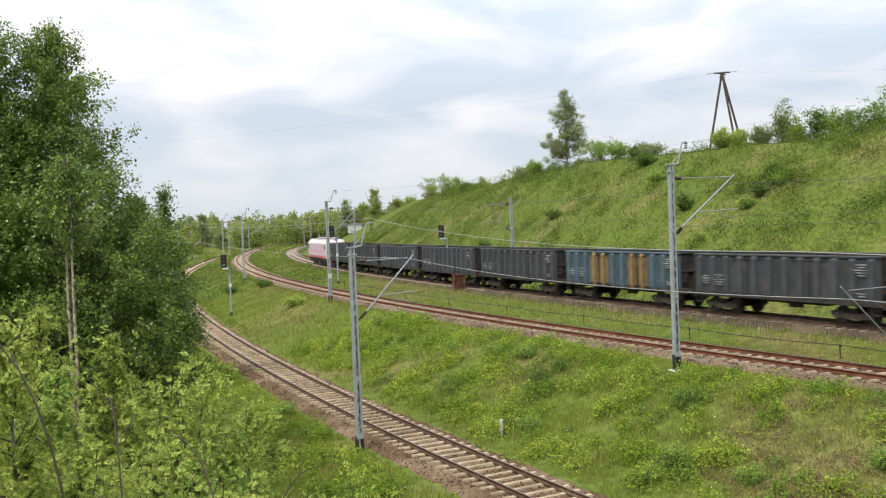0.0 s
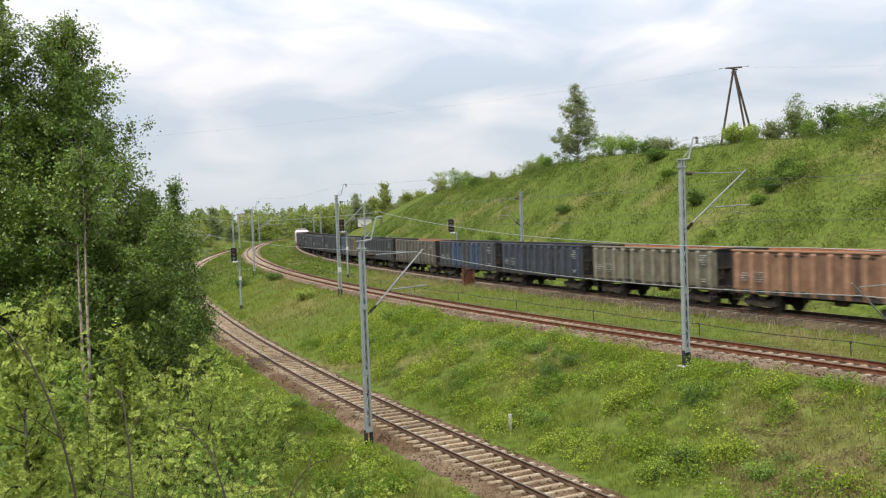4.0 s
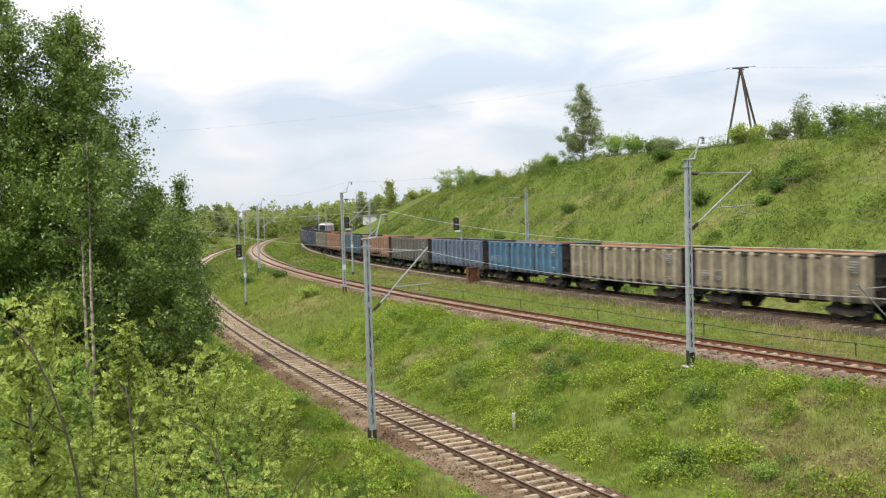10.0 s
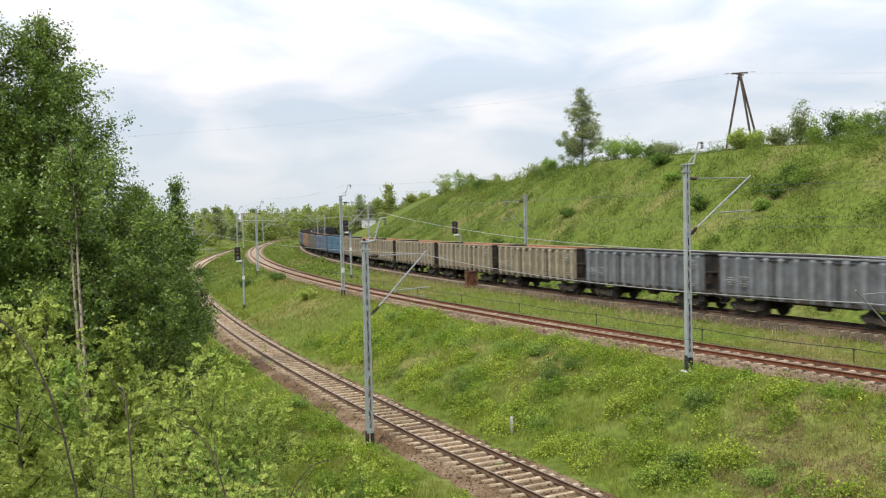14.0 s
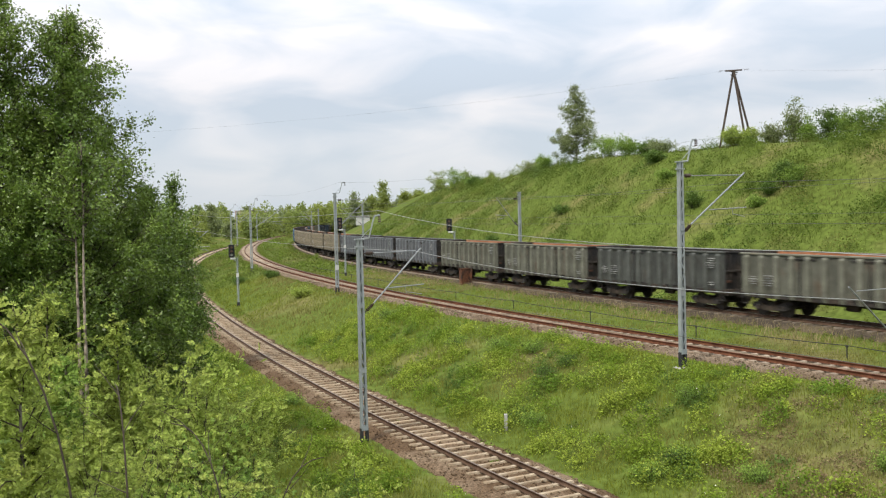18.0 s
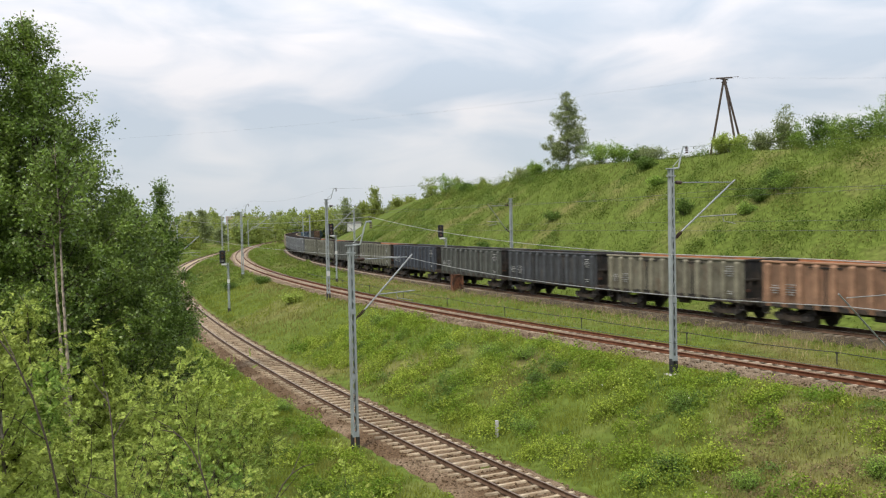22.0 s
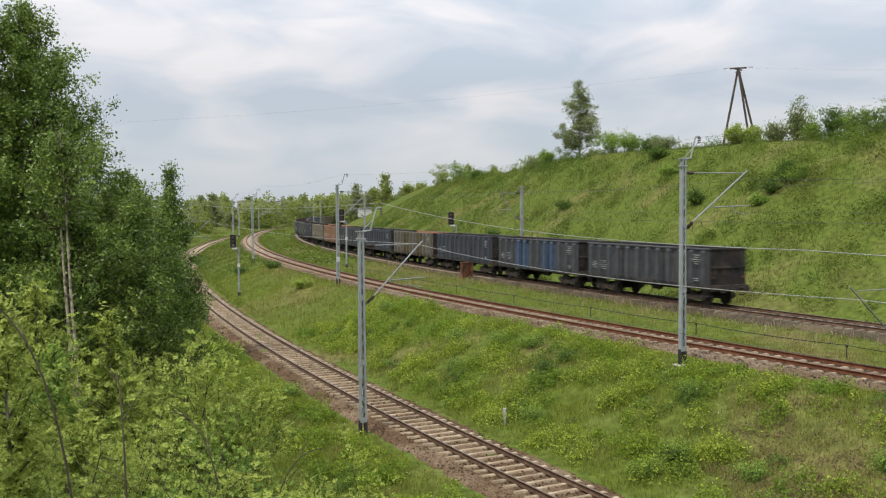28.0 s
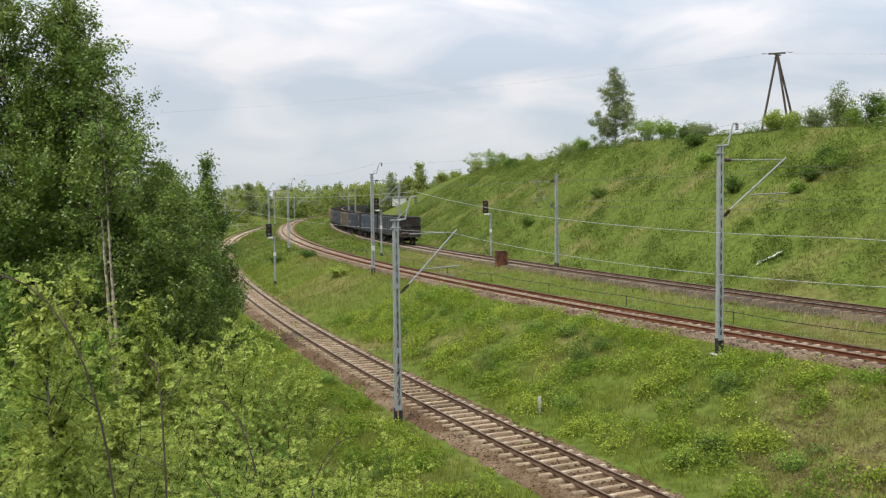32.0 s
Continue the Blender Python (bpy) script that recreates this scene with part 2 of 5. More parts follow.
def swept(line, s0, s1, step, profile, jitter=0.0, seed=1):
    """Verts and quads of a profile (d, up), open, carried along a line."""
    s = np.arange(s0, s1 + 0.01, step)
    x, y, z, th = (np.interp(s, line[0], line[i]) for i in (1, 2, 3, 4))
    pr = np.array(profile)
    d, up = pr[:, 0][None], pr[:, 1][None]
    verts = np.stack([x[:, None] + d * np.sin(th)[:, None], y[:, None] - d * np.cos(th)[:, None], z[:, None] + up + 0 * d], -1)
    if jitter:
        verts += np.random.default_rng(seed).normal(0, jitter, verts.shape)
    n = len(pr)
    i, j = np.meshgrid(np.arange(len(s) - 1), np.arange(n - 1), indexing="ij")
    return verts.reshape(-1, 3), np.stack([i * n + j, i * n + j + 1, (i + 1) * n + j + 1, (i + 1) * n + j], -1).reshape(-1, 4)


def ease(v, a, b):
    t = np.clip((v - a) / (b - a), 0, 1)
    return t * t * (3 - 2 * t)


def waves(x, y, size, seed):
    """Smooth uneven relief from a few crossing waves."""
    r = np.random.default_rng(seed)
    out = 0
    for _ in range(7):
        a, f, ph = r.uniform(0, 6.28), r.uniform(0.6, 1.7) / size, r.uniform(0, 6.28)
        out = out + np.sin((x * math.cos(a) + y * math.sin(a)) * f * 6.28 + ph + 1.5 * np.sin((x * math.sin(a) - y * math.cos(a)) * f * 3.1 + ph))
    return out / 7


def ground_height(x, y):
    x, y = np.asarray(x, float), np.asarray(y, float)
    shape = x.shape
    x, y = x.ravel(), y.ravel()
    sl, dl, zl = beside(LOWER, x, y)
    su, du, zu = beside(UPPER, x, y)
    sw, dw, zw = beside(FREIGHT, x, y)
    left = zl - 0.36 - 0.34 * ease(-dl, 2.6, 7)
    far = ease(y, 170, 300) * ease(-dl, 4, 40)
    left = left * (1 - far) + far * 3.0
    t = np.clip(dl / np.maximum(dl - du, 0.5), 0, 1)
    bank = (zl - 0.26) + (zu - zl) * (0.35 * ease(t, 0.12, 0.86) + 0.65 * np.clip((t - 0.15) / 0.6, 0, 1)) - 0.1 * ease(t, 0.7, 0.85)
    t2 = np.clip(du / np.maximum(du - dw, 0.5), 0, 1)
    verge = (zu - 0.3) * (1 - t2) + (zw - 0.28) * t2 - 0.15 * np.sin(t2 * np.pi)
    high = np.interp(sw, (-100, 60, 100, 127, 140, 160, 188, 205, 240, 300, 380, 540), (12.4, 12.4, 12.7, 13.2, 13.5, 13.1, 12.0, 11.8, 11.7, 9.6, 4.6, 1.5))
    hill = zw - 0.5 - 0.35 * ease(dw, 2.6, 4.5) + high * (0.45 * ease(dw, 4.5, 30) + 0.55 * np.clip((dw - 5) / 23, 0, 1))
    g = np.where(dl < 0, left, np.where(du < 0, bank, np.where(dw < 0, verge, hill)))
    near = np.minimum(np.minimum(np.abs(dl), np.abs(du)), np.abs(dw))
    rough = ease(near, 2.4, 5)
    g = g + rough * (0.16 * waves(x, y, 7, 3) + 0.07 * waves(x, y, 2.3, 4) + 0.35 * ease(dw, 6, 15) * waves(x, y, 14, 5))
    stand = 7.75 - 0.36 * np.hypot(x + 2, y + 2)
    stand = np.minimum(stand, 7.0)
    rise = ease(-dl, 2, 9)
    g = np.where((dl < 0) & (stand > g), g + (stand - g) * rise, g)
    return g.reshape(shape)


def ground_at(x, y):
    return float(ground_height(np.array([x]), np.array([y]))[0])


def axis(marks):
    """Grid lines: (from, to, step) stretches joined end to end."""
    return np.unique(np.concatenate([np.arange(a, b, c) for a, b, c in marks]))


gx = axis(((-3600, -600, 250), (-600, -200, 40), (-200, -70, 8), (-70, 75, 0.9), (75, 150, 5), (150, 600, 40), (600, 3601, 250)))
gy = axis(((-3600, -600, 250), (-600, -100, 40), (-100, -10, 8), (-10, 150, 0.9), (150, 330, 2.5), (330, 600, 15), (600, 3900, 300)))
GX, GY = np.meshgrid(gx, gy)
GZ = ground_height(GX.ravel(), GY.ravel())
ii, jj = np.meshgrid(np.arange(len(gy) - 1), np.arange(len(gx) - 1), indexing="ij")
nx = len(gx)
ground = new("ground", mesh_of("ground", np.stack([GX.ravel(), GY.ravel(), GZ], -1),
                               np.stack([ii * nx + jj, ii * nx + jj + 1, (ii + 1) * nx + jj + 1, (ii + 1) * nx + jj], -1).reshape(-1, 4)))
ground.data.materials.append(GROUND)
ground.data.polygons.foreach_set("use_smooth", np.ones(len(ground.data.polygons), bool))
tagged(ground, "grassy railway cutting with banks and a high slope", "ground", kind="structure")

BED = [(-3.0, -0.80), (-2.6, -0.62), (-2.2, -0.42), (-1.8, -0.28), (-1.45, -0.22), (-1.0, -0.225), (-0.5, -0.23), (0, -0.23), (0.5, -0.23), (1.0, -0.225),
       (1.45, -0.22), (1.8, -0.28), (2.2, -0.42), (2.6, -0.62), (3.0, -0.80)]
RAIL = [(-0.065, -0.172), (-0.065, -0.16), (-0.012, -0.14), (-0.012, -0.045), (-0.036, -0.03), (-0.036, -0.004), (0.036, -0.004), (0.036, -0.03),
        (0.012, -0.045), (0.012, -0.14), (0.065, -0.16), (0.065, -0.172)]


def sleeper_mesh(mat):
    """A concrete sleeper, 2.6 m, with sloping sides and lowered middle."""
    bm = bmesh.new()
    xs = (-1.3, -1.27, -0.45, 0.45, 1.27, 1.3)
    tops = (-0.19, -0.155, -0.172, -0.172, -0.155, -0.19)
    rings = []
    for x, top in zip(xs, tops):
        rings.append([bm.verts.new((a, x, z)) for a, z in ((-0.13, -0.34), (0.13, -0.34), (0.078, top), (-0.078, top))])
    for a, b in zip(rings, rings[1:]):
        for i in range(4):
            bm.faces.new((a[i], a[(i + 1) % 4], b[(i + 1) % 4], b[i]))
    bm.faces.new(rings[0][::-1])
    bm.faces.new(rings[-1])
    bmesh.ops.recalc_face_normals(bm, faces=bm.faces)
    me = bpy.data.meshes.new("sleeper")
    bm.to_mesh(me)
    bm.free()
    me.materials.append(mat)
    return me


def railway(name, label, line, s0, s1, bed_mat, rail_mat, sleeper_mat, fine, head_mat, pitch=0.66):
    track = thing(name, label, "railway track", kind="structure")
    part("ballast", mesh_of("ballast", *swept(line, s0, s1, 0.5, BED, 0.02)), bed_mat, track)
    for side in (-1, 1):
        prof = [(d + side * 0.753, u) for d, u in RAIL]
        part("rail", mesh_of("rail", *swept(line, s0, s1, 2.0, prof)), rail_mat, track)
        cap = [(d + side * 0.753, u) for d, u in ((-0.034, -0.003), (0, 0.0), (0.034, -0.003))]
        part("rail_head", mesh_of("rail_head", *swept(line, s0, s1, 2.0, cap)), head_mat, track)
    me = sleeper_mesh(sleeper_mat)
    rng = random.Random(name)
    far = []
    s = s0
    corner = np.array([v.co for v in me.vertices])
    face = np.array([p.vertices[:] for p in me.polygons if len(p.vertices) == 4])
    while s < s1:
        x, y, z, th = along(line, s + rng.uniform(-0.04, 0.04), rng.uniform(-0.03, 0.03))
        m = pose(x, y, z - rng.uniform(0, 0.012), 0, 0, math.degrees(th) + rng.uniform(-1, 1))
        if fine[0] <= s < fine[1]:
            ob = new("sleeper", me)
            ob.parent, ob.matrix_basis = track, m
        else:
            far.append((corner @ np.array(m.to_3x3()).T + np.array(m.translation), face))
        s += pitch
    if far:
        tagged(part("distant_sleepers", mesh_of("distant_sleepers", *joined(far)), sleeper_mat, track), kind="stuff")
    return track


# ---- masts, wires, signals ----
def lattice_mast(x, y, toward, height, arm=0.0, bracket=1, plate=False, tie_drop=0.55, strut_drop=2.95, base=None, thin=1.0, group="overhead line masts", label=""):
    """Two steel channels joined by flat lacing, with a hinged arm of tubes that reaches arm metres along +x over its track. toward: heading of +x."""
    z = ground_at(x, y) if base is None else base
    mast = thing("catenary_mast", label or "grey-painted lattice steel mast with a black foot and tubular arm", "mast",
                 pose(x, y, z, 0, 0, math.degrees(toward)), group)
    low, top = 0.15, 0.108

    def half(u):
        return low + (top - low) * u / height
    for side in (-1, 1):
        bm = bmesh.new()
        rings = []
        for u in (0.55, height):
            c = side * half(u)
            prof = [(c - side * 0.085, -0.085), (c, -0.085), (c, 0.085), (c - side * 0.085, 0.085), (c - side * 0.085, 0.073), (c - side * 0.012, 0.073),
                    (c - side * 0.012, -0.073), (c - side * 0.085, -0.073)]
            rings.append([bm.verts.new((a, b, u)) for a, b in prof])
        for i in range(8):
            bm.faces.new((rings[0][i], rings[0][(i + 1) % 8], rings[1][(i + 1) % 8], rings[1][i]))
        bm.faces.new(rings[1])
        bmesh.ops.recalc_face_normals(bm, faces=bm.faces)
        part("channel", bm, MAST, mast)
        part("foot", boxes([((side * (low - 0.035), 0, 0.2), (0.1, 0.18, 0.8))], 0.008), BITUMEN, mast, "black-painted foot")
    lace = []
    u, flip = 0.75, 1
    while u < height - 0.5:
        w = half(u) - 0.03
        a, b = Vector((-w * flip, 0.0, u)), Vector((w * flip, 0.0, u + 0.42))
        lace.append((a, b))
        u, flip = u + 0.46, -flip
    for face in (-0.08, 0.08):
        for a, b in lace:
            d = b - a
            turn = Matrix.Rotation(-math.atan2(d.z, d.x), 4, "Y")
            part("lacing_bar", boxes([((a + b) / 2 + Vector((0, face, 0)), (d.length + 0.05, 0.008, 0.05), turn)]), MAST, mast)
    for u in (0.62, height * 0.36, height * 0.68):
        for f in (-0.091, 0.091):
            part("batten_plate", boxes([((0, f, u), (2 * half(u), 0.01, 0.22))]), MAST, mast)
    part("cap_plate", boxes([((0, 0, height + 0.02), (0.4, 0.2, 0.05))], 0.006), MAST, mast)
    part("clamp", boxes([((0, 0, height - 0.28), (0.36, 0.19, 0.06))], 0.006), MAST, mast)
    part("footing", boxes([((0, 0, -0.2), (0.7, 0.55, 0.34))], 0.03), CONCRETE, mast)
    if bracket:
        bm = bmesh.new()
        knee = [(0.1, 0, height + 0.04), (0.42, 0, height + 0.05), (0.62, 0, height + 0.75), (0.7, 0, height + 0.95), (0.92, 0, height + 0.97)]
        for a, b in zip(knee, knee[1:]):
            rod(bm, a, b, 0.035)
        rod(bm, (0.1, 0, height + 0.1), (0.55, 0, height + 0.5), 0.015)
        wire_arm = part("feeder_bracket", bm, MAST, mast, "goose-neck feeder bracket")
        bm = bmesh.new()
        for i in range(3):
            rod(bm, (0.9, 0, height + 0.93 - 0.09 * i), (0.9, 0, height + 0.87 - 0.09 * i), 0.055, 0.075)
        part("insulator", bm, PORCELAIN, wire_arm)
    if arm:
        hi, lo_ = height - tie_drop, height - strut_drop
        end = (arm + 0.25, 0, hi + 0.12)
        part("strut_tube", rods([((0.55, 0, lo_ + 0.36), end, 0.036 * thin)]), STEEL, mast)
        part("tie_tube", rods([((0.62, 0, hi), (arm, 0, hi + 0.02), 0.022 * thin)]), STEEL, mast)
        t = 0.42
        px, pz = 0.55 + t * (arm - 0.3), lo_ + 0.36 + t * (hi - lo_ - 0.24)
        if thin < 1:
            return mast
        part("registration_tube", rods([((px - 0.28, 0, lo_ + 0.95), (arm + 0.35, 0, lo_ + 1.02), 0.024)]), STEEL, mast)
        part("dropper", rods([((arm - 0.5, 0, lo_ + 0.98), (arm - 0.45, 0, lo_ + 0.72), 0.015)]), STEEL, mast)
        part("steady_arm", rods([((arm - 0.45, 0, lo_ + 0.75), (arm + 0.25, 0, lo_ + 0.62), 0.014)]), STEEL, mast)
        for a, b in (((0.16, 0, lo_ + 0.02), (0.55, 0, lo_ + 0.36)), ((0.16, 0, hi), (0.6, 0, hi))):
            a, b = Vector(a), Vector(b)
            bm = bmesh.new()
            rod(bm, a, b, 0.03)
            for i in range(5):
                p = a.lerp(b, 0.25 + 0.13 * i)
                rod(bm, p, p + (b - a).normalized() * 0.03, 0.06, 0.085)
            part("insulator", bm, PORCELAIN, mast, "brown ribbed insulator")
    if plate:
        part("number_plate", boxes([((0.0, -0.1, 2.2), (0.32, 0.012, 0.42))], 0.004), WHITE, mast, "blank white plate")
    return mast


def signal(x, y, heading, height, pale=-1, head=1.25, mast_plate=True, label="", aside=-0.5):
    """A colour-light signal: a black round-cornered head with hooded lenses on a pale tube. heading: where the lenses face."""
    z = ground_at(x, y)
    s = thing("railway_signal", label or "black-headed colour light signal on a pale slim post", "signal", pose(x, y, z, 0, 0, math.degrees(heading)), "signals")
    part("post", rods([((0, 0, 0.25), (0, 0, height - head - 0.02), 0.07)], 10), MAST, s)
    part("post_base", boxes([((0, 0, 0.14), (0.26, 0.26, 0.42))], 0.02), BITUMEN, s, "black base")
    bm = bmesh.new()
    w, c = 0.28, height - head / 2
    r = 0.11
    loop = []
    for corner, (sx, sy) in enumerate(((1, 1), (-1, 1), (-1, -1), (1, -1))):
        for i in range(5):
            a = math.pi / 2 * (corner + i / 4)
            loop.append((sx * (w - r) + math.cos(a) * r, c + sy * (head / 2 - r) + math.sin(a) * r))
    f = bm.faces.new([bm.verts.new((0.16, a, b)) for a, b in loop])
    back = bmesh.ops.extrude_face_region(bm, geom=[f])
    bmesh.ops.translate(bm, vec=(0.09, 0, 0), verts=[v for v in back["geom"] if isinstance(v, bmesh.types.BMVert)])
    bmesh.ops.recalc_face_normals(bm, faces=bm.faces)
    bmesh.ops.translate(bm, vec=(0, aside, 0), verts=bm.verts)
    part("head", bm, BLACK, s, "black round-cornered head")
    n = 3 if head > 1.1 else 2
    for i in range(n):
        u = c + (n - 1) / 2 * 0.36 - 0.36 * i
        part("lens", rods([((0.25, aside, u), (0.27, aside, u), 0.125)], 14), LENS_PALE if i == pale else LENS, s)
        bm = bmesh.new()
        for k in range(9):
            a0, a1 = math.pi * (k - 0.5) / 8, math.pi * (k + 0.5) / 8
            box(bm, (0.36, aside + math.cos((a0 + a1) / 2) * 0.13, u + math.sin((a0 + a1) / 2) * 0.13), (0.24, 0.055, 0.012), Matrix.Rotation((a0 + a1) / 2 - math.pi / 2, 4, "X"))
        part("hood", bm, BLACK, s)
    part("back_box", boxes([((0.08, aside, c), (0.16, 0.3, head * 0.7))], 0.02), BLACK, s)
    part("head_bracket", rods([((0, 0, height - head - 0.45), (0.05, aside, height - head - 0.02), 0.04), ((0, 0, height - head - 0.05), (0.05, aside, height - head - 0.02), 0.03)], 6), MAST, s)
    part("ladder", rods([((-0.16, dy, 0.3), (-0.16, dy, height - 0.9), 0.012) for dy in (-0.12, 0.12)] +
                        [((-0.16, -0.12, 0.5 + 0.35 * i), (-0.16, 0.12, 0.5 + 0.35 * i), 0.01) for i in range(int((height - 1.6) / 0.35))], 5), MAST, s)
    if mast_plate:
        part("mast_plate", boxes([((0.085, 0, height * 0.5), (0.01, 0.26, 0.34))]), WHITE, s)
        part("platform", boxes([((0.12, aside * 0.75, height - head - 0.1), (0.4, 0.5, 0.16))], 0.03), WHITE, s, "white foot platform")
    return s


def wire(name, points, radius, mat, label, sag=0.0):
    """One wire through its hanging points."""
    P = []
    for a, b in zip(points, points[1:]):
        for i in range(12):
            t = i / 12
            p = Vector(a).lerp(Vector(b), t)
            p.z -= 4 * sag * t * (1 - t)
            P.append(p[:])
    P.append(points[-1])
    ob = new(name, mesh_of(name, *tube(P, radius, 5)))
    ob.data.materials.append(mat)
    return tagged(ob, label, "wire", "overhead wires")


# ---- freight wagons ----
def paint(name, base, stain, streak=0.5):
    return material("wagon_paint_" + name, base, 0.75, grain=0.3, grain_scale=1.7, tint=stain, tint_scale=0.9, tint_low=0.62 - 0.2 * streak, tint_high=0.78, bump=0.15, bump_scale=3, per_piece=0.07)


DUST, RUSTY = (0.1014, 0.0897, 0.078), (0.117, 0.0663, 0.039)
TINTS = {
    "slate": ((0.046, 0.05, 0.058), DUST, 0.5),
    "dark": ((0.04, 0.043, 0.049), DUST, 0.5),
    "navy": ((0.034, 0.041, 0.056), DUST, 0.5),
    "taupe": ((0.1014, 0.0936, 0.078), RUSTY, 0.5),
    "olive": ((0.14, 0.13, 0.096), RUSTY, 0.5),
    "tan": ((0.21, 0.178, 0.125), RUSTY, 0.3),
    "orange": ((0.215, 0.122, 0.075), (0.2028, 0.0936, 0.0546), 0.5),
    "teal": ((0.05, 0.082, 0.104), DUST, 0.5),
    "faded": ((0.0858, 0.117, 0.1716), DUST, 0.8),
    "blue": ((0.052, 0.118, 0.185), (0.11, 0.125, 0.14), 0.5),
    "grey": ((0.1131, 0.1209, 0.1326), DUST, 0.5),
    "green": ((0.062, 0.066, 0.06), DUST, 0.5),
    "pale": ((0.115, 0.115, 0.09), RUSTY, 0.5),
    "ochre": ((0.16, 0.105, 0.045), RUSTY, 0.5),
    "door_blue": ((0.038, 0.066, 0.12), DUST, 0.2),
    "mustard": ((0.095, 0.075, 0.036), DUST, 0.8),
}
PAINTS = {n: paint(n, *v) for n, v in TINTS.items()}
# plates, door leaves and post flanks take a darker copy of each paint
DARKER_PAINTS = {n: paint("darker_" + n, tuple(0.64 * q + 0.003 for q in c), tuple(0.5 * q for q in st), k) for n, (c, st, k) in TINTS.items()}
# near-black finish of the end walls, door bars and some linings
NEAR_BLACK = material("near_black_plate", (0.015, 0.014, 0.0135), 0.85, grain=0.4, grain_scale=2, tint=(0.032, 0.025, 0.02), tint_scale=1.1)
INSIDE = material("rusty_wagon_inside", (0.294, 0.119, 0.056), 0.9, grain=0.35, grain_scale=2, tint=(0.14, 0.063, 0.035), tint_scale=0.8)
UNDER = material("grimy_underframe", (0.0245, 0.0217, 0.0196), 0.85, grain=0.4, grain_scale=4, tint=(0.049, 0.035, 0.0245), tint_scale=1.5)
WHEEL = material("wheel_steel", (0.042, 0.035, 0.0315), 0.6, metal=0.3, grain=0.3)
MARKING = material("white_stencil", (0.25, 0.25, 0.245), 0.7, grain=0.5, grain_scale=9, tint=(0.08, 0.08, 0.08), tint_scale=5)
FLOOR_Z, TOP_Z, HALF_L, HALF_W = 1.22, 3.36, 6.35, 1.36


def bogie_frame():
    bm = bmesh.new()
    for y in (-1.02, 1.02):
        rings = []
        for x, lo_, hi in ((-1.35, 0.5, 0.66), (-1.15, 0.36, 0.72), (-0.62, 0.36, 0.7), (-0.42, 0.3, 0.6), (0.42, 0.3, 0.6), (0.62, 0.36, 0.7), (1.15, 0.36, 0.72), (1.35, 0.5, 0.66)):
            rings.append([bm.verts.new((x, y + a, z)) for a, z in ((-0.07, lo_), (0.07, lo_), (0.07, hi), (-0.07, hi))])
        for a, b in zip(rings, rings[1:]):
            for i in range(4):
                bm.faces.new((a[i], a[(i + 1) % 4], b[(i + 1) % 4], b[i]))
        bm.faces.new(rings[0])
        bm.faces.new(rings[-1])
        for x in (-0.9, 0.9):
            box(bm, (x, y + 0.08 * (1 if y > 0 else -1), 0.46), (0.3, 0.16, 0.28), bevel=0.03)
    box(bm, (0, 0, 0.62), (0.5, 2.1, 0.3))
    bmesh.ops.recalc_face_normals(bm, faces=bm.faces)
    return bm


